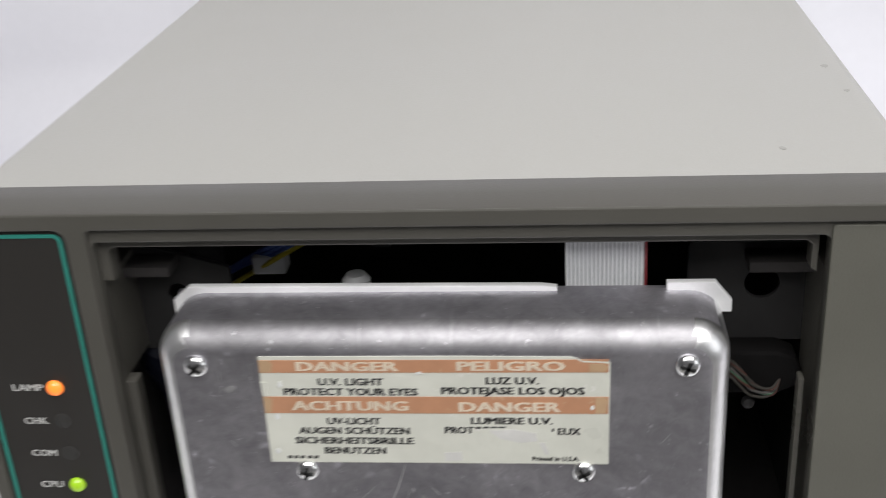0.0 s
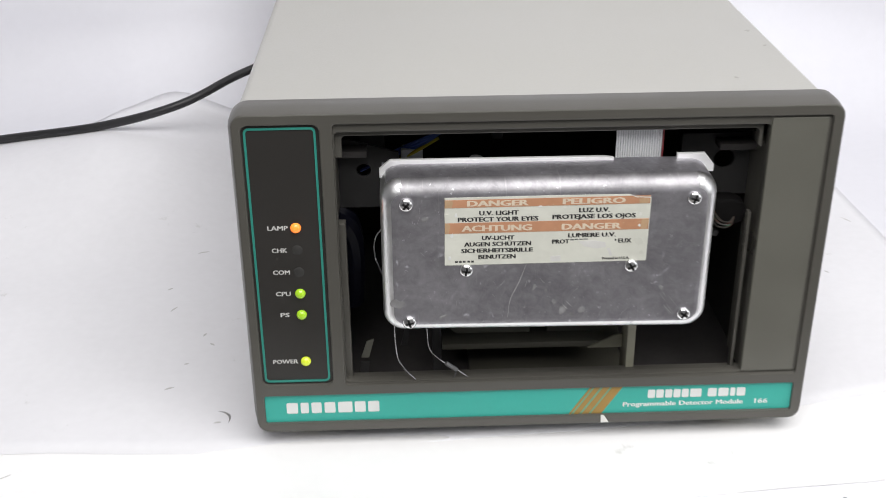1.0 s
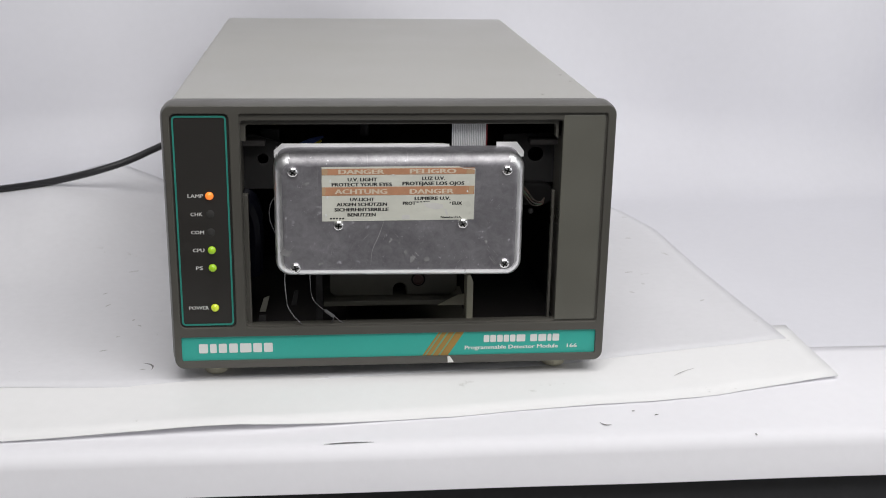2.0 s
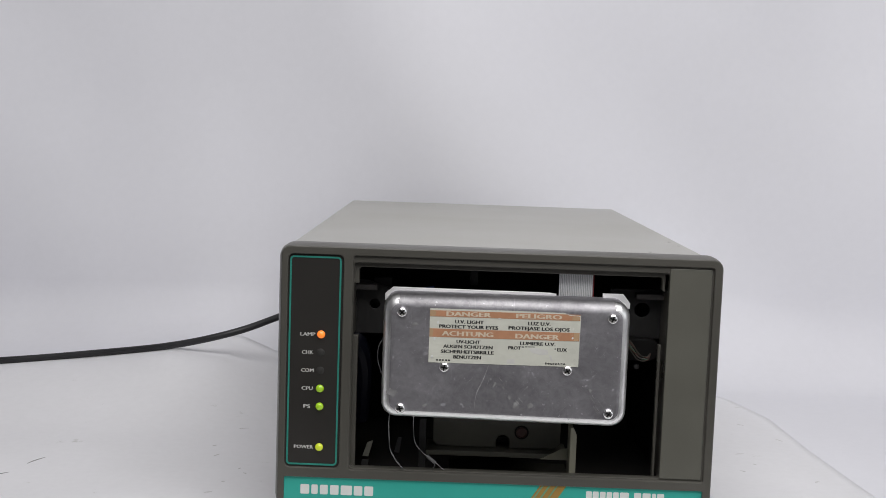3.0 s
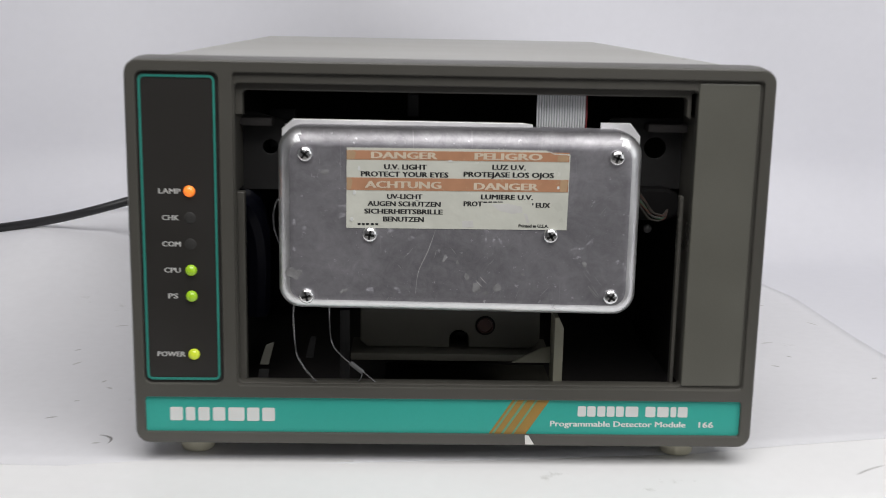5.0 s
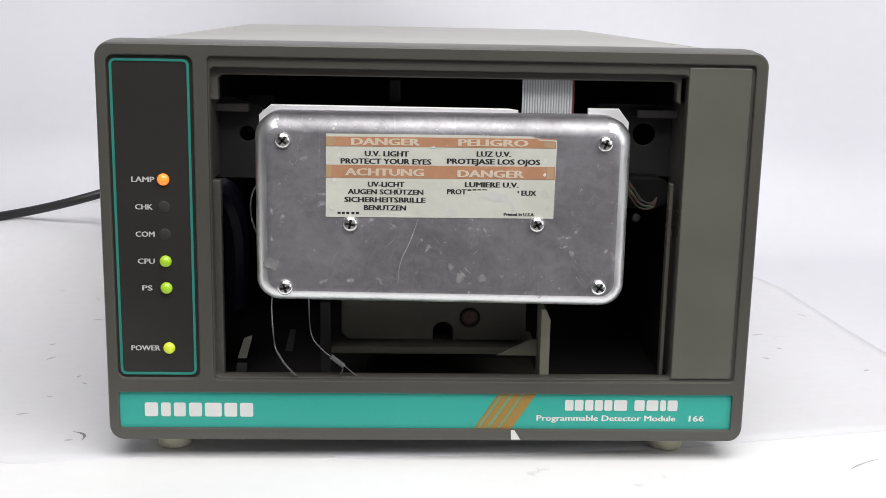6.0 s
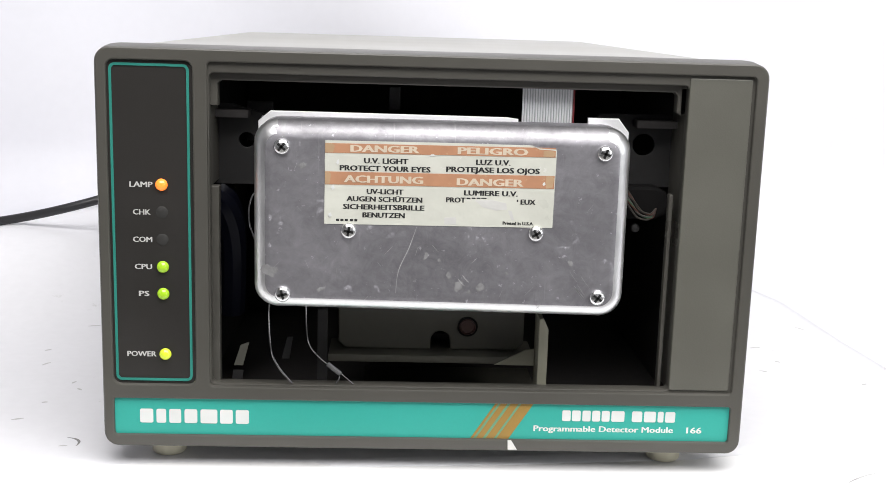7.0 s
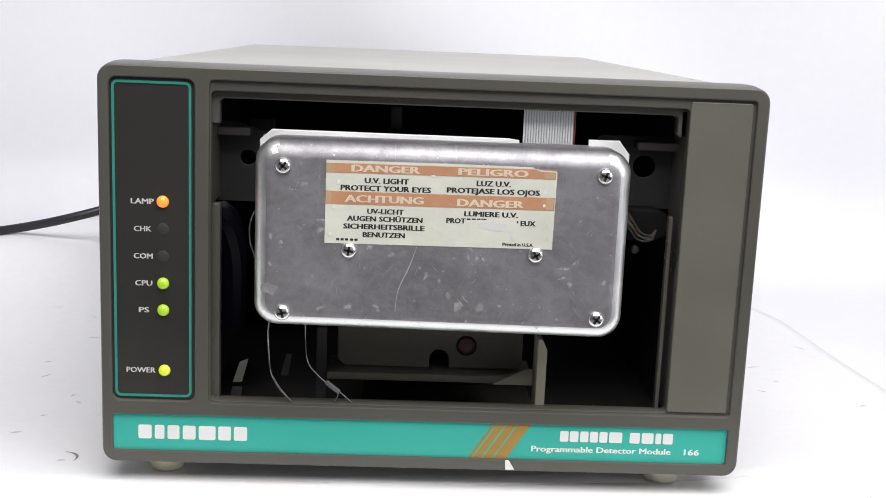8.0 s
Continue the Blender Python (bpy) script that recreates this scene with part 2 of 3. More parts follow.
def plate(loops, y0, y1, bevel=0.0):
    """A flat plate with holes, from y0 (front) to y1 (back)."""
    cu = bpy.data.curves.new("shape", "CURVE")
    cu.dimensions, cu.fill_mode = "2D", "BOTH"
    cu.extrude, cu.bevel_depth, cu.offset, cu.bevel_resolution = max(1e-6, (y1 - y0) / 2 - bevel), bevel, -bevel, 1
    for pts in loops:
        sp = cu.splines.new("POLY")
        sp.points.add(len(pts) - 1)
        for p, (x, z) in zip(sp.points, pts):
            p.co = (x, z, 0, 1)
        sp.use_cyclic_u = True
    mesh = curve_mesh(cu)
    mesh.transform(Matrix.Translation((0, (y0 + y1) / 2, 0)) @ Matrix.Rotation(radians(90), 4, "X"))
    return mesh


def loft(loops, cap_first=True, cap_last=True):
    """Bridges loops of equal length, each a list of (x, y, z)."""
    bm = bmesh.new()
    rows = [[bm.verts.new(p) for p in l] for l in loops]
    n = len(rows[0])
    for a, b in zip(rows, rows[1:]):
        for i in range(n):
            bm.faces.new((a[i], a[(i + 1) % n], b[(i + 1) % n], b[i]))
    if cap_first:
        bm.faces.new(rows[0])
    if cap_last:
        bm.faces.new(rows[-1])
    return bm


def at_y(pts, y):
    return [(x, y, z) for x, z in pts]


def block(x0, x1, y0, y1, z0, z1, bevel=0.0):
    bm = bmesh.new()
    bmesh.ops.create_cube(bm, size=1, matrix=Matrix.Translation(((x0 + x1) / 2, (y0 + y1) / 2, (z0 + z1) / 2)) @ Matrix.Diagonal((x1 - x0, y1 - y0, z1 - z0, 1)))
    if bevel:
        bmesh.ops.bevel(bm, geom=list(bm.edges), offset=bevel, segments=2, profile=0.5, affect="EDGES")
    return bm


def smooth_line(pts, per=8):
    v = [Vector(p) for p in pts]
    v = [2 * v[0] - v[1]] + v + [2 * v[-1] - v[-2]]
    out = []
    for i in range(1, len(v) - 2):
        for k in range(per):
            t = k / per
            a, b, c, d = v[i - 1:i + 3]
            out.append(0.5 * (2 * b + (c - a) * t + (2 * a - 5 * b + 4 * c - d) * t * t + (3 * b - a - 3 * c + d) * t ** 3))
    return out + [v[-2]]


def tube(pts, r, n=8, per=8, taper=1.0):
    line = smooth_line(pts, per)
    loops, up = [], Vector((0.13, 0.31, 0.94))
    for i, p in enumerate(line):
        d = (line[min(i + 1, len(line) - 1)] - line[max(i - 1, 0)]).normalized()
        s = d.cross(up).normalized()
        u = s.cross(d)
        k = r * (1 + (taper - 1) * i / (len(line) - 1))
        loops.append([p + k * (math.cos(2 * math.pi * j / n) * s + math.sin(2 * math.pi * j / n) * u) for j in range(n)])
    return loft(loops)


def lathe(profile, centre, axis="y", n=24):
    """Turns (radius, height) pairs; height runs towards -y or +z from the centre."""
    loops = []
    for r, h in profile:
        l = []
        for i in range(n):
            a = 2 * math.pi * i / n
            l.append((centre[0] + r * math.cos(a), centre[1] - h, centre[2] + r * math.sin(a)) if axis == "y" else (centre[0] + r * math.cos(a), centre[1] + r * math.sin(a), centre[2] + h))
        loops.append(l)
    return loft(loops)


def lettering(body, x0, x1, zc, height, y, heavy=0.0):
    """Text from x0 to x1, capital height as given, standing 0.1 mm proud of y."""
    cu = bpy.data.curves.new("text", "FONT")
    cu.body, cu.size, cu.offset, cu.extrude, cu.resolution_u = body, 1.0, 0.0, 0.01, 2
    mesh = curve_mesh(cu)
    if heavy:
        bm = bmesh.new()
        bm.from_mesh(mesh)
        second = mesh.copy()
        second.transform(Matrix.Translation((heavy, 0.008, 0.002)))
        bm.from_mesh(second)
        bm.to_mesh(mesh)
        bm.free()
    co = np.empty(len(mesh.vertices) * 3)
    mesh.vertices.foreach_get("co", co)
    co = co.reshape(-1, 3)
    wide = co[:, 0].max() - co[:, 0].min()
    high = 0.70
    sx, sz = (x1 - x0) / wide, height / high
    x = x0 + (co[:, 0] - co[:, 0].min()) * sx
    z = zc + (co[:, 1] - high / 2) * sz
    flat = np.stack([x, y - 0.00005 - co[:, 2] * 0.005, z], 1)
    mesh.vertices.foreach_set("co", flat.ravel())
    mesh.update()
    return mesh


# ---- room and bench ----
def wall(name, x0, x1, y0, y1, z0, z1, mat, label):
    return tagged(part(name, block(x0, x1, y0, y1, z0, z1), mat), label, "wall", kind="structure")


# Unseen room; ceiling darkened and floor lightened to steer reflections and bounce.
wall("floor", -2.0, 2.0, -2.4, 1.4, -0.83, -0.75, FLOORVINYL, "grey vinyl floor of the room")
wall("ceiling", -2.0, 2.0, -2.4, 1.4, 1.75, 1.83, CEILPAINT, "unseen grey ceiling, darkened to dim reflections")
wall("wall_west", -2.08, -2.0, -2.4, 1.4, -0.75, 1.75, WALLPAINT, "plain grey painted room wall")
# The gap in this wall is made for the added fill lamp.
for y0, y1, z0, z1 in ((-2.4, -1.95, -0.75, 1.75), (-0.45, 1.4, -0.75, 1.75), (-1.95, -0.45, -0.75, 0.0), (-1.95, -0.45, 1.2, 1.75)):
    wall("wall_east", 2.0, 2.08, y0, y1, z0, z1, WALLPAINT, "plain grey painted room wall around an opening for added fill light")
wall("wall_north", -2.0, 2.0, 1.4, 1.48, -0.75, 1.75, WALLPAINT, "plain grey painted room wall")
wall("wall_south", -2.0, 2.0, -2.48, -2.4, -0.75, 1.75, WALLPAINT, "plain grey painted room wall")

bench = tagged(new("bench"), "white paper-covered bench with a thick front edge", "bench")
top = block(-1.15, 1.15, -0.078, 0.80, -0.0345, -0.0092)
for v in top.verts:
    if v.co.y < 0 and v.co.z < -0.03:
        v.co.y -= 0.006
bmesh.ops.bevel(top, geom=list(top.edges), offset=0.004, segments=3, profile=0.5, affect="EDGES")
part("bench_top", top, BENCHPAPER, bench, "white paper-wrapped bench top")
part("bench_underside", block(-1.14, 1.14, -0.076, 0.78, -0.12, -0.0350), DARKBASE, bench, "dark block under the bench top")
for lx in (-1.08, 1.04):
    for ly in (-0.04, 0.72):
        part("leg", block(lx, lx + 0.04, ly, ly + 0.04, -0.75, -0.1205), DARKBASE, bench)


def table(y):
    """Height of the paper on the bench, which slopes down to the front edge."""
    return -0.0088 + 0.0074 * max(0.0, min(1.0, (y + 0.068) / 0.072))


def ease(k):
    k = max(0.0, min(1.0, k))
    return k * k * (3 - 2 * k)


def bulge(x, y):
    """Paper raised beside the instrument to meet the cable, fitted to the camera's view."""
    return float(np.interp(-x, (0.165, 0.20, 0.25, 0.30, 0.38, 0.48, 0.62, 0.85), (0.0, 0.012, 0.033, 0.0385, 0.0265, 0.0158, 0.0076, 0.0025))) * ease((y - 0.19) / 0.17)


def backdrop():
    """Paper that lies on the bench, sweeps up and stands as a wall behind."""
    prof = [(-0.068 + 0.0127 * i, table(-0.068 + 0.0127 * i)) for i in range(41)]
    prof += [(0.44 + 0.10 * math.sin(radians(a)), -0.0014 + 0.09 * (1 - math.cos(radians(a)))) for a in range(6, 91, 6)]
    prof += [(0.54 + 0.006 * i, 0.0886 + 0.0755 * i) for i in range(1, 13)]
    bm = bmesh.new()
    rows = []
    for y, z in prof:
        row = []
        for i in range(221):
            x = -1.1 + 0.01 * i
            w = max(0.0, min(1.0, (y - 0.44) / 0.10))
            bow = noise.noise(Vector((x * 2.1, z * 2.6, 3.7))) * 0.034 + noise.noise(Vector((x * 4.3 + z * 2.5, z * 3.4 - x, 9.1))) * 0.034 + noise.noise(Vector((x * 11, z * 8, 2.1))) * 0.002
            bow -= 0.020 * math.exp(-((x + 0.50 + 0.55 * (z - 0.2)) / 0.11) ** 2) + 0.014 * math.exp(-((x - 0.62 - 0.4 * (z - 0.2)) / 0.14) ** 2)  # two long soft folds
            row.append(bm.verts.new((x, y + w * bow, z + bulge(x, y) * max(0.0, 1 - max(0.0, z) / 0.10))))
        rows.append(row)
    for a, b in zip(rows, rows[1:]):
        for i in range(220):
            bm.faces.new((a[i], a[i + 1], b[i + 1], b[i]))
    ob = tagged(part("backdrop", bm, PAPER, smooth=80), "white paper backdrop sweeping up behind the instrument", "backdrop", kind="structure")
    mod = ob.modifiers.new("thickness", "SOLIDIFY")
    mod.thickness, mod.offset = 0.0008, 0
    return ob


backdrop()


def right_edge(y):
    return float(np.interp(y, (0.055, 0.14, 0.23, 0.34, 0.41, 0.48), (0.2945, 0.2880, 0.2800, 0.2745, 0.2560, 0.2200)))


def paper_grid(name, shape, nx, ny, mat, label, thick):
    """A thin sheet from a function of two shares (across, back) to a point."""
    bm = bmesh.new()
    rows = [[bm.verts.new(shape(i / nx, j / ny)) for i in range(nx + 1)] for j in range(ny + 1)]
    for a, b in zip(rows, rows[1:]):
        for i in range(nx):
            bm.faces.new((a[i], a[i + 1], b[i + 1], b[i]))
    ob = tagged(part(name, bm, mat, smooth=80), label, "paper sheet", kind="structure")
    mod = ob.modifiers.new("thickness", "SOLIDIFY")
    mod.thickness, mod.offset = thick, -1
    return ob


def front_strip(s, f):
    """White sheet that slopes down to the bench edge, its front edge curled."""
    y_front, y_back = float(np.interp(-0.70 + 1.0045 * s, FRONT_X, FRONT_Y)), 0.030 + 0.052 * s
    y = y_front + (y_back - y_front) * f
    x = -0.70 + 1.0045 * s
    curl = float(np.interp(x, CURL_X, CURL_Z)) + 0.0005 * max(0.0, noise.noise(Vector((x * 19, 0.3, 0))))
    return (x, y, table(y) + 0.0010 + curl * (1 - f) ** 4)


FRONT_X = (-0.70, -0.307, -0.2695, -0.232, -0.1946, -0.157, -0.118, -0.0786, -0.04, -0.008, 0.04, 0.076, 0.1287, 0.1695, 0.2114, 0.2421, 0.2818, 0.305)
FRONT_Y = (-0.072, -0.0653, -0.0645, -0.0640, -0.0625, -0.0608, -0.0592, -0.0575, -0.0545, -0.0515, -0.0486, -0.0436, -0.0392, -0.0368, -0.0315, -0.0244, -0.0170, -0.0135)
CURL_X = (-0.31, -0.25, -0.21, -0.18, -0.157, -0.125, -0.098, -0.0786, -0.04, 0.0, 0.10, 0.13, 0.17, 0.22, 0.27, 0.305)
CURL_Z = (0.0006, 0.0010, 0.0018, 0.0028, 0.0036, 0.0049, 0.0048, 0.0034, 0.0015, 0.0002, 0.0002, 0.0006, 0.0005, 0.0002, 0.0010, 0.0024)


def mat_lift(s, f, y):
    """The mat lies over the front sheet and settles towards its side and back edges."""
    return 0.0006 + 0.0010 * max(ease((1 - s) / 0.06) * ease((1 - f) / 0.05), 1 - ease((y - 0.09) / 0.05))


def mat_surface(s, f):
    """Greyer sheet under the instrument, ending where the backdrop begins to rise."""
    xf = -0.70 + 1.0045 * s
    y0 = float(np.interp(xf, MAT_X, MAT_Y)) + 0.0008 * noise.noise(Vector((s * 14, 0, 5)))
    y = y0 + (0.392 + 0.078 * ease((xf + 0.32) / 0.10) - y0) * f
    x = -0.70 + (right_edge(y) + 0.70) * s
    sweep = 0.09 * (1 - math.sqrt(1 - max(0.0, (y - 0.44) / 0.10) ** 2))
    return (x, y, table(y) + mat_lift(s, f, y) + 0.15 * sweep + sweep + bulge(x, y))


MAT_X = (-0.70, -0.331, -0.248, -0.206, -0.165, -0.115, -0.040, 0.044, 0.130, 0.1756, 0.2218, 0.2686, 0.301)
MAT_Y = (0.0040, 0.0023, 0.0015, -0.0010, -0.0024, -0.0017, 0.0024, 0.0091, 0.0177, 0.0286, 0.0383, 0.0467, 0.0550)
COVER = [(-0.0866, -0.0352), (-0.0865, -0.0348), (-0.0860, -0.0325), (-0.0850, -0.0287), (-0.0839, -0.0247), (-0.0826, -0.0205), (-0.0816, -0.0170), (-0.0805, -0.0137), (-0.0786, -0.0105), (-0.0755, -0.0087)] + [(-0.069 + 0.0109 * i, table(-0.069 + 0.0109 * i) + 0.0005) for i in range(11)]


def cover_surface(s, f):
    """Paper wrapped over the front edge of the bench, slightly uneven."""
    y, z = COVER[round(f * (len(COVER) - 1))]
    x = -1.1 + 2.2 * s
    if z < -0.012:
        y -= 0.0012 * (1 + noise.noise(Vector((x * 7, z * 30, 1.7))))
    return (x, y, z)


paper_grid("bench_cover", cover_surface, 120, len(COVER) - 1, BENCHPAPER, "white paper covering the front of the bench", 0.0002)
strip = paper_grid("front_sheet", front_strip, 90, 8, FRONTSHEET, "white paper sheet with a curled torn front edge", 0.0004)
sheet = paper_grid("floor_mat", mat_surface, 120, 40, SHEET, "off-white paper mat under the instrument", 0.0001)


FAINT = material("faint_pencil", (0.54, 0.535, 0.53), 0.7, vary=0.2, scale=150)


def on_mat(x, y):
    return table(y) + mat_lift((x + 0.70) / (right_edge(y) + 0.70), 0.5, y) + bulge(x, y)


def on_strip(x, y):
    return table(y) + 0.0015


def on_cover(x, y):
    return table(y) + 0.0007 if y > -0.076 else -0.0094


def scuff(x, y, length, turn, bend, wide, ink, height, paper):
    """A thin bowed stroke of dirt lying on the paper."""
    bm = bmesh.new()
    c, s = math.cos(radians(turn)), math.sin(radians(turn))
    sections = []
    for i in range(9):
        t = i / 8 - 0.5
        px, py, half = t * length, bend * length * (0.25 - t * t) * 2, (1 - (2 * t) ** 2) * wide / 2 + 0.0001
        sections.append([bm.verts.new((x + c * px - s * q, y + s * px + c * q, height(x, y) + dz)) for q, dz in ((py + half, 0.00015), (py - half, 0.00015), (py - half, 0.00005), (py + half, 0.00005))])
    for a, b in zip(sections, sections[1:]):
        for k in range(4):
            bm.faces.new((a[k], a[(k + 1) % 4], b[(k + 1) % 4], b[k]))
    bm.faces.new(sections[0]), bm.faces.new(sections[-1][::-1])
    return part("scuff", bm, ink, paper, "small dark scuff")


for sx, sy, sl, st, sb in ((-0.3424, 0.1195, 0.020, 67, 0.1), (-0.1643, 0.0298, 0.013, -58, 0.5), (-0.355, 0.084, 0.011, 48, 0.1)):
    scuff(sx, sy, sl, st, sb, 0.0012, SCUFF, on_mat, sheet)
for sx, sy, sl, st, sb in ((0.1321, -0.0605, 0.008, -28, -0.5), (0.1533, -0.0467, 0.0022, 0, 0.1), (0.1672, -0.0520, 0.0030, 20, 0.1), (0.2245, -0.0770, 0.0040, 88, 0.1), (-0.030, -0.0757, 0.030, 2, 0.05)):
    scuff(sx, sy, sl, st, sb, 0.0009, SCUFF, on_cover, bench)
for sx, sy, sl, st, sb in ((0.2010, 0.0000, 0.022, 33, 0.1), (-0.272, -0.015, 0.034, 33, -0.1)):
    scuff(sx, sy, sl, st, sb, 0.0006, FAINT, on_strip, strip)
for sx, sy, sl, st, sb in ((-0.2114, 0.151, 0.007, 60, 0.2), (-0.2185, 0.178, 0.004, 40, 0.2), (-0.187, 0.118, 0.004, 70, 0.3), (0.215, 0.21, 0.008, 15, 0.3), (0.205, 0.16, 0.005, -35, 0.3), (0.262, 0.262, 0.010, -60, 0.2), (0.240, 0.31, 0.006, -20, 0.3), (0.2577, 0.1394, 0.005, 30, 0.3), (0.2198, 0.1802, 0.004, -50, 0.3), (-0.1669, 0.0245, 0.004, 10, 0.3), (-0.1987, 0.0593, 0.006, 25, 0.2), (-0.1811, 0.1064, 0.004, -40, 0.3), (-0.193, 0.085, 0.003, 20, 0.3), (-0.2038, 0.2274, 0.008, 20, 0.3)):
    scuff(sx, sy, sl, st, 0.4 * sb, 0.0012, FAINT, on_mat, sheet)

# ---- power cable ----
cable = tagged(new("power_cable"), "thick black rubber mains cable lying on raised white paper", "cable")
part("cable", tube([(-0.075, 0.512, 0.086), (-0.115, 0.520, 0.0870), (-0.148, 0.498, 0.0880), (-0.157, 0.455, 0.0850), (-0.170, 0.427, 0.0785), (-0.200, 0.407, 0.0700), (-0.240, 0.379, 0.0575), (-0.300, 0.376, 0.0427), (-0.380, 0.385, 0.0299), (-0.480, 0.381, 0.0193), (-0.620, 0.371, 0.0110), (-0.850, 0.359, 0.0062), (-1.06, 0.350, 0.0050)], 0.0034, 12), RUBBER, cable)
part("plug", lathe([(0.006, -0.012), (0.009, -0.010), (0.010, 0.010), (0.005, 0.022)], (-0.075, 0.510, 0.086), "y", 16), RUBBER, cable, "moulded black plug")

# ---- loose roll at the side ----
tagged(part("paper_roll", tube([(0.560, 0.405, 0.0125), (0.60, 0.398, 0.0125), (0.66, 0.388, 0.0125)], 0.012, 14, 3), GREYROLL), "short pale grey paper roll lying on white paper", "paper roll")

# ---- instrument ----
module = tagged(new("laboratory_module"), "olive-grey boxy laboratory instrument with open front and lit indicators", "instrument")

X0, X1, Z0, Z1 = -0.1436, 0.1443, 0.0093, 0.1857


def bezel_loop(inset, y):
    return at_y(rrect(X0 + 0.7 * inset, X1 - 0.6 * inset, Z0 + 0.3 * inset, Z1 - 0.36 * inset, max(0.002, 0.0095 - inset), 6), y)


rim = loft([bezel_loop(0.0055, 0.0185), bezel_loop(0.0006, 0.0185), bezel_loop(0.0, 0.0178), bezel_loop(0.0, 0.0102), bezel_loop(0.0003, 0.0086), bezel_loop(0.0030, 0.0012), bezel_loop(0.0037, 0.0004), bezel_loop(0.0045, 0.0002)], False, False)
face = plate([rrect(X0 + 0.0026, X1 - 0.0022, Z0 + 0.0011, Z1 - 0.0013, 0.006, 6),
              rrect(-0.1368, -0.1010, 0.0389, 0.1793, 0.0035), rrect(-0.0949, 0.1370, 0.0383, 0.1792, 0.0018), rrect(-0.1368, 0.1370, 0.0156, 0.0323, 0.0012)], 0.0, 0.012, 0.0006)
rim_mesh = bpy.data.meshes.new("rim")
bmesh.ops.recalc_face_normals(rim, faces=rim.faces)
rim.from_mesh(face)
rim.to_mesh(rim_mesh)
rim.free()
bezel = part("bezel", rim_mesh, BEZEL, module, "moulded olive-grey plastic front bezel")

# case behind the bezel
CX0, CX1, CZ0, CZ1 = -0.1400, 0.1390, 0.0135, 0.1838


def case_loop(inset, y):
    return at_y(rrect(CX0 + inset, CX1 - inset, CZ0 + inset, CZ1 - inset, max(0.001, 0.0045 - inset), 5), y)


case = loft([case_loop(0.004, 0.0184), case_loop(0.0, 0.0184), case_loop(0.0, 0.482), case_loop(0.0005, 0.4845), case_loop(0.002, 0.486)], False, True)
part("case", case, CASE, module, "warm light grey enamelled metal cover")
for cx, cy, cr in ((0.1298, 0.1240, 0.0015), (0.1312, 0.0958, 0.0011), (0.1022, 0.0428, 0.0012)):
    bm = bmesh.new()
    low = [bm.verts.new((cx + cr * random.uniform(0.5, 1.3) * math.cos(a * 0.785), cy + cr * random.uniform(0.6, 1.6) * math.sin(a * 0.785), CZ1 - 0.0002)) for a in range(8)]
    up = [bm.verts.new((v.co.x, v.co.y, CZ1 + 0.0001)) for v in low]
    bm.faces.new(up), bm.faces.new(low[::-1])
    for i in range(8):
        bm.faces.new((low[i], low[(i + 1) % 8], up[(i + 1) % 8], up[i]))
    part("paint_chip", bm, WORN_ENAMEL, module, "small grey chip in the enamel")
for fx in (-0.1170, 0.1130):
    for fy in (0.0215, 0.435):
        part("foot", lathe([(0.0072, 0.0004), (0.0078, 0.0012), (0.0084, 0.0150)], (fx, fy, 0.0), "z", 24), FOOT, module, "cream rubber foot")

# indicator panel with its lamps
panel = part("indicator_panel", plate([rrect(-0.1378, -0.1000, 0.0380, 0.1802, 0.002)], 0.0016, 0.005), PANEL, module, "dark brown indicator panel with teal outline")
part("teal_outline", plate([rrect(-0.1357, -0.1025, 0.0402, 0.1779, 0.0026), rrect(-0.1346, -0.1036, 0.0413, 0.1768, 0.0016)], 0.0012, 0.0016), TEAL_LINE, panel)
LED_X = -0.1147
for text, tx0, tx1, lz, lens in (("LAMP", -0.1282, -0.1184, 0.1270, LED_ORANGE), ("CHK", -0.1270, -0.1195, 0.1151, LED_OFF), ("COM", -0.1272, -0.1190, 0.1032, LED_OFF), ("CPU", -0.1267, -0.1193, 0.0913, LED_GREEN), ("PS", -0.1252, -0.1207, 0.0794, LED_GREEN), ("POWER", -0.1308, -0.1182, 0.0523, LED_YELLOW)):
    lx = LED_X + (0.0004 if text == "POWER" else 0.0)
    part("caption", lettering(text, tx0, tx1, lz, 0.0023, 0.0016, heavy=0.06), CAPTION_INK, panel)
    part("lamp_lens", lathe([(0.0027, -0.001), (0.0026, 0.0002), (0.0024, 0.0009), (0.0019, 0.0015), (0.0012, 0.0019), (0.0006, 0.0021), (0.0001, 0.0021)], (lx, 0.0016, lz), "y", 20) if lens is not LED_OFF else lathe([(0.0026, -0.001), (0.0026, 0.0001), (0.0022, 0.0003), (0.0001, 0.0003)], (lx, 0.0016, lz), "y", 20), lens, panel, {LED_ORANGE: "glowing orange indicator lens", LED_GREEN: "glowing green indicator lens", LED_YELLOW: "glowing yellow-green indicator lens"}.get(lens, "unlit dark indicator lens"))

# banner strip
BY = 0.0016
banner = part("banner", plate([rrect(-0.1374, 0.1376, 0.0150, 0.0329, 0.001)], BY, 0.005), TEAL, module, "teal banner strip with white and gold print")


def slab(x0, x1, z0, z1, lean=0.0):
    """A leaning block of print."""
    d = lean * (z1 - z0)
    return [(x0, z0), (x1, z0), (x1 + d, z1), (x0 + d, z1)]


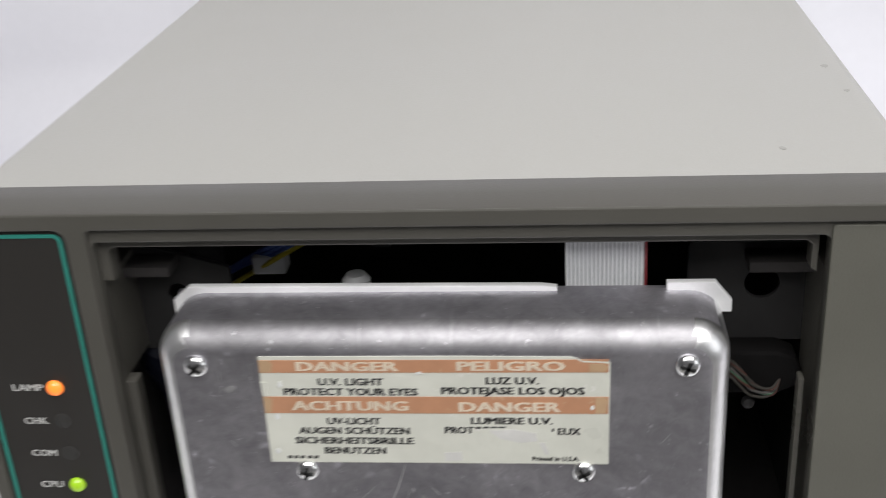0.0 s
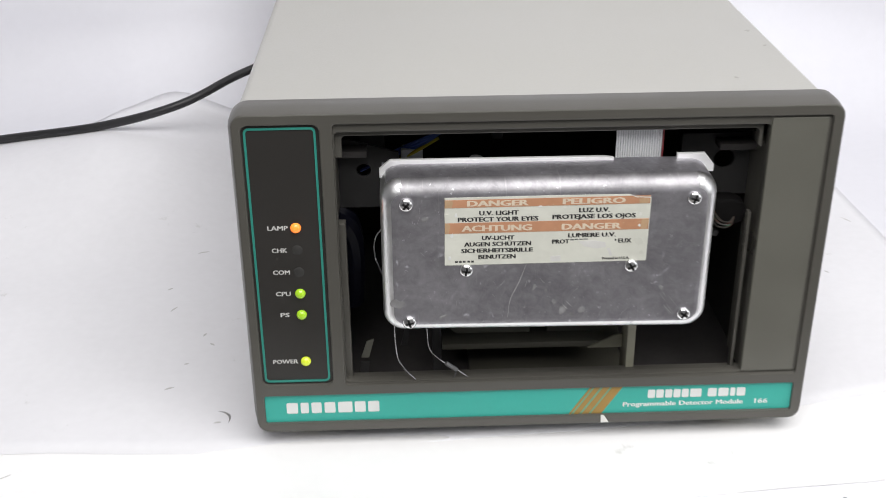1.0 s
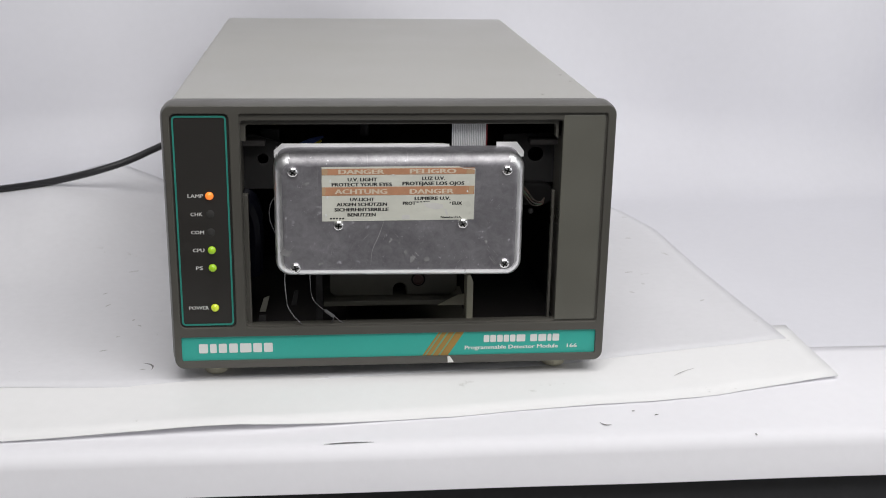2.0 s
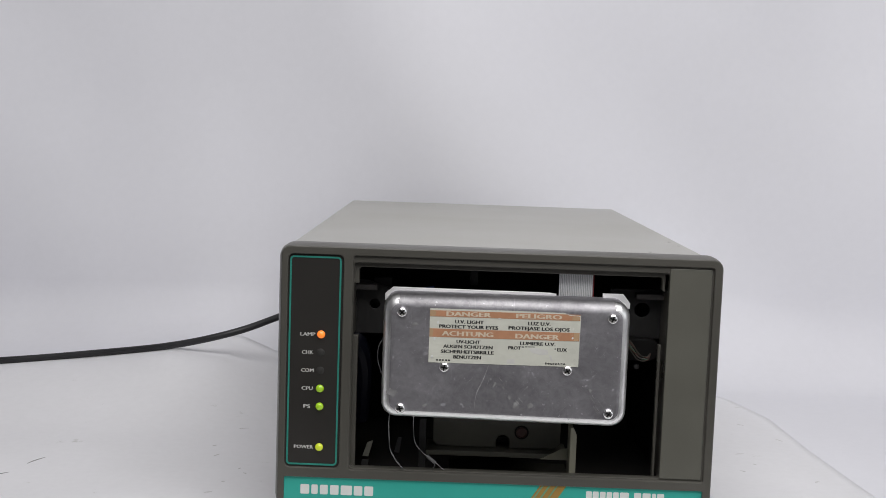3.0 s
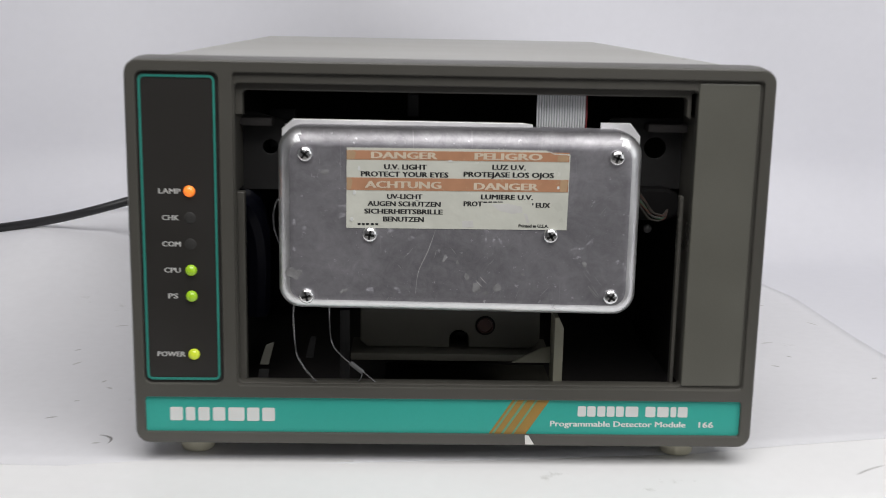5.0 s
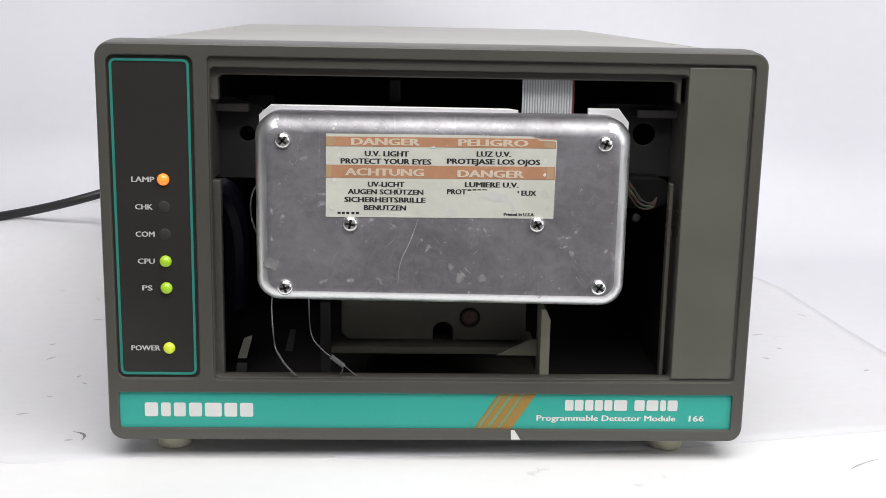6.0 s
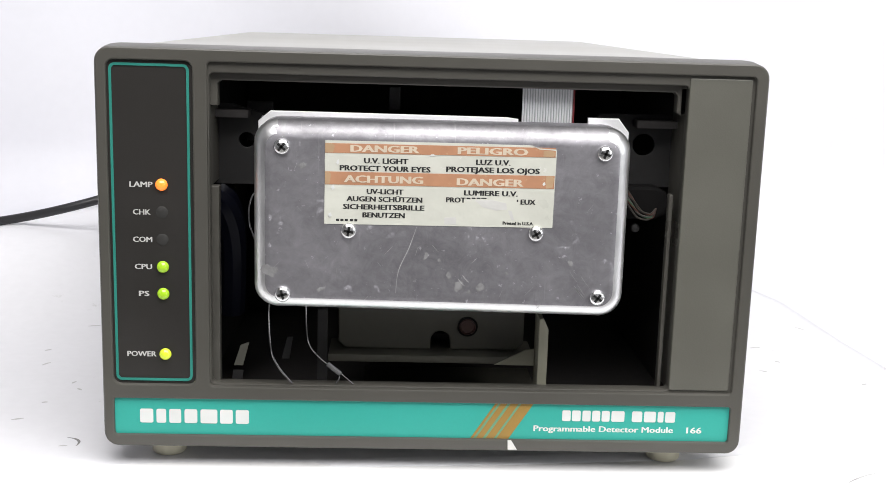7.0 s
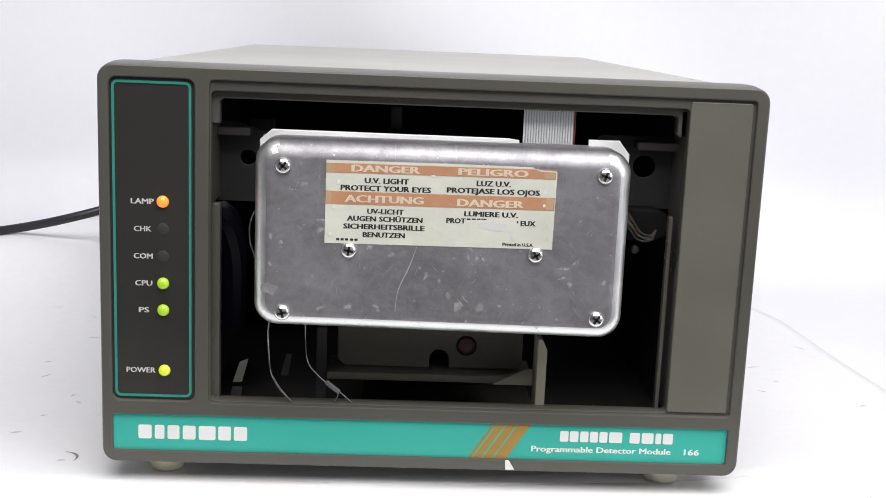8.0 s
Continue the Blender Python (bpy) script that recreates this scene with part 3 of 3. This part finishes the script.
part("pale_stripes", plate([slab(0.0206, 0.0372, 0.0157, 0.0322, 0.65)], BY - 0.0001, BY + 0.0002), PALE_TEAL, banner, "pale green gaps between gold stripes")
for gx, gw in ((0.0206, 0.0012), (0.0230, 0.0030), (0.0274, 0.0036), (0.0322, 0.0054)):
    part("gold_stripe", plate([slab(gx, gx + gw, 0.0156, 0.0323, 0.65)], BY - 0.0002, BY + 0.0002), GOLD, banner, "gold slanting stripe")
for bx0, bx1 in ((-0.1262, -0.1198), (-0.1190, -0.1142), (-0.1134, -0.1076), (-0.1067, -0.1005), (-0.0997, -0.0917), (-0.0911, -0.0849), (-0.0842, -0.0778)):
    part("logo_block", plate([rrect(bx0 + 0.0003, bx1 - 0.0003, 0.0207, 0.0271, 0.0008)], BY - 0.0002, BY + 0.0002), WHITE_INK, banner)
for bx0, bx1 in ((0.0613, 0.0655), (0.0657, 0.0700), (0.0704, 0.0745), (0.0748, 0.0788), (0.0791, 0.0831), (0.0835, 0.0898), (0.0928, 0.0978), (0.0983, 0.1040), (0.1045, 0.1075), (0.1079, 0.1128)):
    part("logo_block", plate([rrect(bx0 + 0.0002, bx1 - 0.0002, 0.0243, 0.0293, 0.0007)], BY - 0.0002, BY + 0.0002), WHITE_INK, banner)
part("caption", lettering("Programmable Detector Module", 0.0488, 0.1121, 0.0207, 0.0027, BY, heavy=0.06), WHITE_INK, banner)
part("caption", lettering("166", 0.1181, 0.1251, 0.0207, 0.0028, BY, heavy=0.06), WHITE_INK, banner)
part("paint_chip", plate([[(0.0374, 0.0110), (0.0416, 0.0110), (0.0402, 0.0132), (0.0388, 0.0154), (0.0372, 0.0154)]], -0.0003, 0.0012), CHIP, bezel, "white chip in the bezel edge")

# recessed door frame and side panel
part("recess_frame", plate([rrect(-0.0955, 0.1376, 0.0376, 0.1799, 0.002), rrect(-0.0944, 0.1087, 0.0393, 0.1747, 0.0022)], 0.0018, 0.0080, 0.0006), BEZEL, module, "stepped olive-grey door recess")
part("side_panel", plate([rrect(0.1087, 0.1356, 0.0396, 0.1780, 0.001)], 0.0011, 0.0040, 0.0004), BEZEL_LIGHT, module, "lighter olive side panel")
part("header_lip", plate([[(-0.0962, 0.1780), (-0.0962, 0.1609), (-0.0913, 0.1609), (-0.0913, 0.1702), (-0.0899, 0.1715), (0.1032, 0.1715), (0.1047, 0.1702), (0.1047, 0.1632), (0.1066, 0.1618), (0.1066, 0.1730), (0.1100, 0.1735), (0.1100, 0.1780)]], 0.0055, 0.0120, 0.0005), BEZEL, module)
part("inner_strip", plate([rrect(0.1046, 0.1063, 0.0378, 0.1270, 0.0005)], 0.0075, 0.012, 0.0004), BEZEL, module)
part("inner_strip", plate([rrect(-0.0962, -0.0912, 0.0378, 0.1262, 0.0005)], 0.0065, 0.012, 0.0004), BEZEL, module)

# interior
part("inner_wall", block(-0.0990, -0.0947, 0.0082, 0.0295, 0.1262, 0.1600), BEZEL, module, "olive inner side wall")
part("inner_wall", block(0.1090, 0.1130, 0.0082, 0.0295, 0.0385, 0.1620), BEZEL, module, "olive inner side wall")
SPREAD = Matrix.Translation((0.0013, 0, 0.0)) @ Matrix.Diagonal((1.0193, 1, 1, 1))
part("chamber", loft([at_y(rrect(-0.1050, 0.1180, 0.0180, 0.1765), 0.0122), at_y(rrect(-0.1050, 0.1180, 0.0180, 0.1765), 0.22)], False, True), INNER, module, "black interior chamber")
part("chamber_floor", block(-0.030, 0.0535, 0.013, 0.09, 0.0183, 0.0215, 0.0005), OLIVE, module, "olive chamber floor")
for bx0, bx1 in ((-0.1040, -0.0800), (0.0880, 0.1120)):
    part("cross_bar", block(bx0, bx1, 0.0200, 0.030, 0.1545, 0.1580, 0.0006), INNER, module, "black cross bar end")
part("bracket", plate([[(-0.1040, 0.1240), (-0.0650, 0.1240), (-0.0650, 0.1530), (-0.0880, 0.1600), (-0.1040, 0.1600)], ring(-0.0820, 0.1440, 0.0034)], 0.0300, 0.0320, 0.0003), BRACKET, module, "dark bracket with a round hole")
part("bracket", plate([rrect(0.0720, 0.1120, 0.1270, 0.1600, 0.002), ring(0.0935, 0.1462, 0.0050)], 0.0300, 0.0320, 0.0003), BRACKET, module, "dark bracket with a round hole")
part("connector", plate([[(0.0800, 0.1170), (0.0830, 0.1135), (0.0985, 0.1135), (0.1035, 0.1160), (0.1050, 0.1215), (0.1030, 0.1262), (0.0980, 0.1285), (0.0800, 0.1285)]], 0.0205, 0.0300, 0.0015), BLACKP, module, "black connector cover")
part("sleeve", tube([(-0.100, 0.05, 0.128), (-0.094, 0.035, 0.120), (-0.090, 0.04, 0.100), (-0.092, 0.05, 0.060)], 0.0065, 10), NAVY, module, "dark navy cable sleeve")
arch = [(0.0057 + 0.0045 * math.cos(radians(a)), 0.0520 + 0.0045 * math.sin(radians(a))) for a in range(0, 181, 15)]
outline = [(-0.0375, 0.0478), (0.0012, 0.0478)] + arch[::-1] + [(0.0102, 0.0478), (0.0405, 0.0478), (0.0440, 0.0510), (0.0440, 0.0860), (-0.0410, 0.0860), (-0.0410, 0.0510)]
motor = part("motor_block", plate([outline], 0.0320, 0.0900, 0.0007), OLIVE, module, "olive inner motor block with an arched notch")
part("notch_back", block(0.0000, 0.0115, 0.0600, 0.0620, 0.0476, 0.0600), BLACKP, motor)
part("red_screw", lathe([(0.0038, -0.001), (0.0038, 0.0010), (0.0033, 0.0013), (0.0030, 0.0006), (0.0012, 0.0009), (0.0001, 0.0009)], (0.0180, 0.0320, 0.0590), "y", 20), BROWN, motor, "dull red round screw")
part("screw_rim", plate([ring(0.0180, 0.0590, 0.0047, 24), ring(0.0180, 0.0590, 0.0038, 24)], 0.0312, 0.0322, 0.0002), BLACKP, motor, "dark screw rim")
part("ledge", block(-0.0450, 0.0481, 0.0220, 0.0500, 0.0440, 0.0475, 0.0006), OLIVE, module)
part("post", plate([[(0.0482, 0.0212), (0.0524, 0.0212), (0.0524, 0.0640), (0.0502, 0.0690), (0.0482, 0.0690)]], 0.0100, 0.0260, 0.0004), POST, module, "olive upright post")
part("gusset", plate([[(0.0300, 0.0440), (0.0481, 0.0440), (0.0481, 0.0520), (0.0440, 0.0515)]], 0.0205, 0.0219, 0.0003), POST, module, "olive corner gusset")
part("post", plate([rrect(-0.0500, -0.0455, 0.0190, 0.0680)], 0.0240, 0.0280, 0.0004), BRACKET, module)
part("tab", plate([[(-0.0868, 0.0420), (-0.0828, 0.0420), (-0.0800, 0.0530), (-0.0838, 0.0515)]], 0.0200, 0.0210), BEZEL_LIGHT, module, "bent grey tab")
part("tab", plate([[(-0.0895, 0.0185), (-0.0848, 0.0185), (-0.0825, 0.0400), (-0.0870, 0.0400)]], 0.0190, 0.0200), BRACKET, module)
part("tab", plate([[(-0.0665, 0.0425), (-0.0630, 0.0425), (-0.0615, 0.0530), (-0.0640, 0.0530)]], 0.0300, 0.0310), BRACKET, module)
part("wire", tube([(-0.085, 0.07, 0.122), (-0.070, 0.055, 0.136), (-0.055, 0.05, 0.1465), (-0.045, 0.055, 0.1505)], 0.0009), YELLOW, module, "yellow wire")
for k in range(3):
    part("wire", tube([(-0.085, 0.068, 0.128), (-0.068, 0.056, 0.1430 - 0.001 * k), (-0.054, 0.051, 0.1515 - 0.0016 * k), (-0.044, 0.056, 0.153)], 0.0008), BLUE, module, "blue wire")
part("connector", block(-0.064, -0.053, 0.050, 0.058, 0.140, 0.1465, 0.001), WHITEP, module, "white plug")
part("clip", block(-0.0840, -0.0720, 0.046, 0.049, 0.142, 0.160, 0.0006), BRACKET, module)
part("clip", block(-0.0200, -0.0150, 0.030, 0.034, 0.1590, 0.1690, 0.0005), BRACKET, module)
part("collar", lathe([(0.0032, 0.0), (0.0045, 0.002), (0.0045, 0.006), (0.0030, 0.008)], (-0.0273, 0.036, 0.1395), "z", 20), WHITEP, module, "bright white collar")
for k, wm in enumerate((BEIGE, RUST, BEIGE, SLATE, GREEN, RUST, BEIGE)):
    a, b = 0.0008 * k, 0.0005 * (k % 3)
    part("wire", tube([(0.0760, 0.013, 0.1305 - 0.6 * a), (0.0825, 0.015 + b, 0.1290 - a), (0.0868 + b, 0.017, 0.1245 - 1.2 * a), (0.0905 + 2 * b, 0.018 + b, 0.1185 - 0.8 * a), (0.0960 + b, 0.019, 0.1165 - 0.5 * a), (0.0990, 0.021, 0.1190)], 0.00042, 6, 5), wm, module)
# Plug takes the dark bracket colour in place of the shade on it.
part("wire_plug", lathe([(0.0004, -0.0022), (0.0016, -0.0014), (0.0021, 0.0), (0.0017, 0.0013), (0.0006, 0.0020)], (0.0905, 0.0230, 0.1092), "y", 14), BRACKET, module, "small wire plug darkened for recess shade")
part("wire", tube([(-0.0700, -0.002, 0.132), (-0.0765, 0.0, 0.122), (-0.0772, 0.0, 0.112), (-0.0735, -0.002, 0.101)], 0.00035), SILVER, module, "thin bright wire")
part("wire", tube([(-0.0680, -0.002, 0.084), (-0.0690, -0.001, 0.070), (-0.0680, 0.0, 0.055), (-0.0645, 0.0, 0.047), (-0.0593, 0.001, 0.0402)], 0.0003, taper=1.5), SILVER, module, "thin bright wire")
part("wire", tube([(-0.0533, 0.0, 0.084), (-0.0533, 0.0, 0.070), (-0.0520, 0.0, 0.0590), (-0.0470, 0.001, 0.0515), (-0.0395, 0.002, 0.0455), (-0.0330, 0.003, 0.0395)], 0.0003), SILVER, module, "thin bright wire")
part("wire_sleeve", tube([(-0.0440, 0.0013, 0.0492), (-0.0415, 0.0016, 0.0470), (-0.0385, 0.002, 0.0445)], 0.0011), SLEEVE, module, "grey crimp sleeve")
part("wire", tube([(-0.0388, 0.002, 0.0440), (-0.0392, 0.0015, 0.0420), (-0.0405, 0.001, 0.0402)], 0.0003), SILVER, module, "thin bright wire")

# ribbon cable
ribbon = part("ribbon_cable", block(0.0372, 0.0588, 0.0141, 0.0144, 0.1380, 0.1735), RIBBON_WEB, module, "grey flat ribbon cable with a red edge")
strand = tube([(0, 0.0140, 0.138), (0, 0.0140, 0.150), (0, 0.0138, 0.162), (0, 0.0142, 0.174)], 0.00042, 8, 3)
strand_mesh = bpy.data.meshes.new("strand")
strand.to_mesh(strand_mesh)
strand.free()
strand_red = strand_mesh.copy()
finish(strand_mesh, RIBBON), finish(strand_red, RED)
for i in range(20):
    s = new("strand", strand_red if i == 19 else strand_mesh)
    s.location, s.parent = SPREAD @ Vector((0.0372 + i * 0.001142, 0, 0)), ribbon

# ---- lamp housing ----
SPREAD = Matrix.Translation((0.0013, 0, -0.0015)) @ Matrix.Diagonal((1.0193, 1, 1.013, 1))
HX0, HX1, HZ0, HZ1, HY = -0.0738, 0.0793, 0.0785, 0.1568, -0.0184


def sag(p):
    """The lower edge is bent a little downwards towards one end."""
    x, y, z = p
    k = max(0.0, min(1.0, (0.100 - z) / 0.02))
    return (x, y, z - k * (0.0018 * (x - HX0) / 0.15 - 0.0009 + 0.0011 * math.sin(math.pi * (x - HX0) / 0.153)))


def housing_loop(inset, y):
    return [sag(p) for p in at_y(rrect(HX0 + inset, HX1 - inset, HZ0 + inset, HZ1 - inset, 0.0095 - inset * 0.7, 8), y)]


R = 0.0074
rows = [housing_loop(0.0012, 0.0060), housing_loop(0.0, 0.0060), housing_loop(0.0, HY + R + 0.008), housing_loop(0.0, HY + R)]
rows += [housing_loop(R * (1 - math.cos(radians(a))), HY + R * (1 - math.sin(radians(a)))) for a in range(12, 85, 12)]
rows += [housing_loop(R, HY), housing_loop(R + 0.003, HY)]
shell = loft(rows, False, True)
# Brighter copy on edges and corners, darker on top: painted highlight and dimming.
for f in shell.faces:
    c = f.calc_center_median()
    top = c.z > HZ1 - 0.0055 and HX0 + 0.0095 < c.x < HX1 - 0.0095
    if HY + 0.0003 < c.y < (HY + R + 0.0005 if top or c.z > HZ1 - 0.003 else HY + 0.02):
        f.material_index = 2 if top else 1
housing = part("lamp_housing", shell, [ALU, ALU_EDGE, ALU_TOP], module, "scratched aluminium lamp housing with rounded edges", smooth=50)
part("back_plate", block(HX0 + 0.001, HX1 - 0.001, 0.0062, 0.0085, HZ0 + 0.001, HZ1 - 0.0005), ALU, housing)
part("flange", plate([[(-0.0740, 0.1500), (0.0345, 0.1500), (0.0345, 0.1579), (0.0300, 0.1585), (-0.0690, 0.1588), (-0.0740, 0.1545)]], 0.0045, 0.0068, 0.0003), FLANGE, housing, "bright folded flange")
part("flange", plate([[(0.0640, 0.1500), (0.0815, 0.1500), (0.0815, 0.1535), (0.0770, 0.1592), (0.0640, 0.1592)]], 0.0045, 0.0068, 0.0003), FLANGE, housing, "bright folded flange")
part("mounting_arm", block(-0.060, 0.065, 0.0087, 0.0330, 0.100, 0.130), INNER, housing)


def screw(x, z, turn):
    prof = [(0.0033, -0.0005), (0.0034, 0.0004)] + [(0.0034 * math.cos(radians(a)), 0.0004 + 0.0018 * math.sin(radians(a))) for a in (20, 40, 58, 74)] + [(0.0001, 0.0022)]
    bm = lathe(prof, (0, 0, 0), "y", 24)
    for k in (0, 90):
        arm = bmesh.ops.create_cube(bm, size=1, matrix=Matrix.Rotation(radians(turn + k), 4, "Y") @ Matrix.Translation((0, -0.0018, 0)) @ Matrix.Diagonal((0.0040, 0.0012, 0.0010, 1)))
        for f in {f for v in arm["verts"] for f in v.link_faces}:
            f.material_index = 1
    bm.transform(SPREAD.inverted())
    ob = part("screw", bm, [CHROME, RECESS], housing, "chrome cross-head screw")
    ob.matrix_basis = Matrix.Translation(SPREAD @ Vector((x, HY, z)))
    return ob


for sx, sz, st in ((-0.0620, 0.1465, 40), (0.0678, 0.1468, 20), (-0.0616, 0.0857, 75), (0.0678, 0.0868, 35), (-0.0350, 0.1127, 10), (0.0412, 0.1132, 60)):
    screw(sx, sz, st)


# warning label
LX, LZ, LW, LH, LT = -0.0449, 0.1494, 0.0931, 0.0340, 0.0022


def on_label(u, v):
    """Label units (1210 wide, 440 high from its upper corner) to x and z."""
    return LX + u * LW / 1210, LZ - v * LH / 440 + (u / 1210) * 0.0003


def label_quad(u0, v0, u1, v1):
    return [on_label(u0, v1), on_label(u1, v1), on_label(u1, v0), on_label(u0, v0)]


warning = part("warning_label", plate([[on_label(0, 440), on_label(1205, 440), on_label(1210, 30), on_label(1205, 22), on_label(1120, 20), on_label(1080, 4), on_label(700, 0), on_label(2, 0)]], HY - 0.00025, HY + 0.0004), LABEL, housing, "aged cream warning label with orange bands")
for v0, v1 in ((14, 64), (162, 230)):
    part("orange_band", plate([label_quad(2, v0, 1204, v1)], HY - 0.00037, HY - 0.00015), ORANGE, housing, "faded orange band")
for text, u0, u1, v, h, ink in (("DANGER", 132, 492, 38, 36, LABEL_WHITE), ("PELIGRO", 690, 1060, 38, 36, LABEL_WHITE), ("ACHTUNG", 100, 515, 198, 38, LABEL_WHITE), ("DANGER", 690, 1043, 202, 38, LABEL_WHITE),
                                ("U.V. LIGHT", 203, 435, 101, 28, BLACK_INK), ("PROTECT YOUR EYES", 78, 552, 141, 28, BLACK_INK), ("LUZ U.V.", 788, 970, 97, 28, BLACK_INK), ("PROTEJASE LOS OJOS", 633, 1125, 137, 28, BLACK_INK),
                                ("UV-LICHT", 220, 413, 263, 27, BLACK_INK), ("AUGEN SCH\u00dcTZEN", 115, 513, 303, 27, BLACK_INK), ("SICHERHEITSBRILLE", 97, 525, 345, 27, BLACK_INK), ("BENUTZEN", 200, 423, 388, 27, BLACK_INK),
                                ("LUMIERE U.V.", 730, 1015, 260, 27, BLACK_INK), ("PROT", 637, 740, 299, 27, BLACK_INK), ("EUX", 1030, 1110, 303, 27, BLACK_INK), ("Printed in U.S.A.", 940, 1105, 418, 17, BLACK_INK)):
    (x0, zc), (x1, _) = on_label(u0, v), on_label(u1, v)
    part("label_text", lettering(text, x0, x1, zc, h * LH / 440, HY - 0.00037 if ink is LABEL_WHITE else HY - 0.00025, heavy=0.095), ink, housing)
for u0, u1, v0, v1 in ((745, 765, 286, 294), (772, 792, 285, 292), (798, 818, 285, 291), (822, 850, 285, 290), (1010, 1018, 292, 304)):
    part("worn_letter", plate([label_quad(u0, v0, u1, v1)], HY - 0.0003, HY - 0.0002), BLACK_INK, housing)
for u0 in (62, 85, 108, 135, 158):
    part("print_bar", plate([label_quad(u0, 412, u0 + 16, 424)], HY - 0.0003, HY - 0.0002), BLACK_INK, housing)

for u0, v0, u1, v1 in ((3, 15, 52, 63), (3, 163, 34, 229), (1160, 163, 1203, 229), (1140, 30, 1203, 64)):
    part("faded_patch", plate([[on_label(u0, v1), on_label(u1 - 8, v1 - 3), on_label(u1, v0 + 12), on_label(u1 - 14, v0), on_label(u0, v0)]], HY - 0.00040, HY - 0.0002), TAN, housing, "tan faded patch of ink")

# scratches and smears on the housing face
def scratch(pts, wide):
    line = smooth_line([(x, 0, z) for x, z in pts], 5)
    up = [(p.x + wide * (0.3 + 0.7 * math.sin(math.pi * i / (len(line) - 1))), p.z) for i, p in enumerate(line)]
    down = [(p.x - 0.2 * wide, p.z) for p in reversed(line)]
    return part("scratch", plate([up + down], HY - 0.00006, HY + 0.0002), SCRATCH, housing, "bright scratch")


scratch([(-0.0074, 0.1150), (-0.0105, 0.1060), (-0.0145, 0.0965), (-0.0155, 0.0870)], 0.00028)
for k in range(5):
    a = random.uniform(-0.5, 0.5)
    x, z = random.uniform(-0.055, 0.06), random.uniform(0.083, 0.108)
    d = random.uniform(0.0015, 0.005)
    scratch([(x, z), (x + d * a, z - d * 0.5), (x + d * a * 2.2, z - d)], 0.00016)
for x, z in ((0.0100, 0.0935), (0.0118, 0.0950), (0.0580, 0.0915), (0.0588, 0.0905), (0.0596, 0.0896)):
    scratch([(x, z), (x + 0.0012, z - 0.0016), (x + 0.0028, z - 0.0030)], 0.00035)

# dull smears and rubbed marks on the metal
def smear(x, z, w, h, n=11, turn=0.0):
    pts = []
    for i in range(n):
        a = 2 * math.pi * i / n
        k = random.uniform(0.55, 1.1)
        u, v = w * k * math.cos(a), h * k * math.sin(a)
        pts.append((x + u * math.cos(turn) - v * math.sin(turn), z + u * math.sin(turn) + v * math.cos(turn)))
    return part("smear", plate([pts], HY - 0.00004, HY + 0.0002), SMEAR, housing, "dull pale smear")


for x, z, w, h, t in ((0.0062, 0.0947, 0.0013, 0.0022, 0.3), (0.0103, 0.0902, 0.0022, 0.0026, 0.0), (0.0191, 0.0900, 0.0028, 0.0020, 0.5), (-0.0034, 0.1027, 0.0009, 0.0020, -0.3), (-0.0672, 0.0951, 0.0040, 0.0028, 0.0),
                      (0.0145, 0.0878, 0.0012, 0.0010, 0.0), (0.0020, 0.1010, 0.0008, 0.0012, 0.2), (0.0300, 0.0960, 0.0009, 0.0007, 0.0), (-0.0460, 0.0880, 0.0022, 0.0010, 0.4), (0.0560, 0.1010, 0.0010, 0.0014, 0.6), (-0.0540, 0.1390, 0.0020, 0.0012, 0.4)):
    smear(x, z, w, h, turn=t)
for k in range(6):
    x, z, d = 0.0560 + 0.0012 * k * random.uniform(0.6, 1.2), random.uniform(0.0900, 0.1000), random.uniform(0.002, 0.006)
    scratch([(x, z), (x + d * 0.35, z - d * 0.5), (x + d * 0.75, z - d)], 0.00013)
for k in range(12):
    x, z, d = random.uniform(-0.068, 0.074), random.choice((random.uniform(0.083, 0.112), random.uniform(0.118, 0.150) if k % 2 else 0.1)), random.uniform(0.001, 0.004)
    if -0.048 < x < 0.052 and z > 0.113:
        x = -0.056 if k % 4 else 0.062
    a = random.uniform(-1.2, 1.2)
    scratch([(x, z), (x + d * a * 0.5, z - d * 0.5), (x + d * a, z - d)], 0.00011)

# wear on the label: peeled patch, torn upper corner, creases; plus white specks
for pts in ([(790, 300), (880, 296), (955, 312), (960, 345), (900, 352), (830, 335)], [(630, 395), (690, 392), (695, 430), (632, 432)], [(965, 350), (985, 352), (1000, 400), (985, 402)]):
    part("pale_patch", plate([[on_label(u, v) for u, v in pts]], HY - 0.00031, HY - 0.0002), PEELED, housing, "pale peeled patch of label")
for pts in ([(1085, 6), (1120, 18), (1206, 22), (1204, 30), (1190, 27), (1120, 24)], [(0, 100), (20, 104), (18, 160), (2, 158)]):
    part("pale_patch", plate([[on_label(u, v) for u, v in pts]], HY - 0.00041, HY - 0.0002), LABEL, housing, "pale peeled patch of label")
for u, v, w, h in ((44, 244, 9, 15), (68, 112, 8, 14), (30, 392, 10, 12), (1150, 205, 8, 10), (560, 66, 14, 6)):
    part("pale_patch", plate([[on_label(u - w, v + 0.3 * h), on_label(u - 0.2 * w, v + h), on_label(u + w, v + 0.4 * h), on_label(u + 0.5 * w, v - h), on_label(u - 0.6 * w, v - 0.7 * h)]], HY - 0.00045, HY - 0.0002), WHITE_INK, housing, "small white speck")
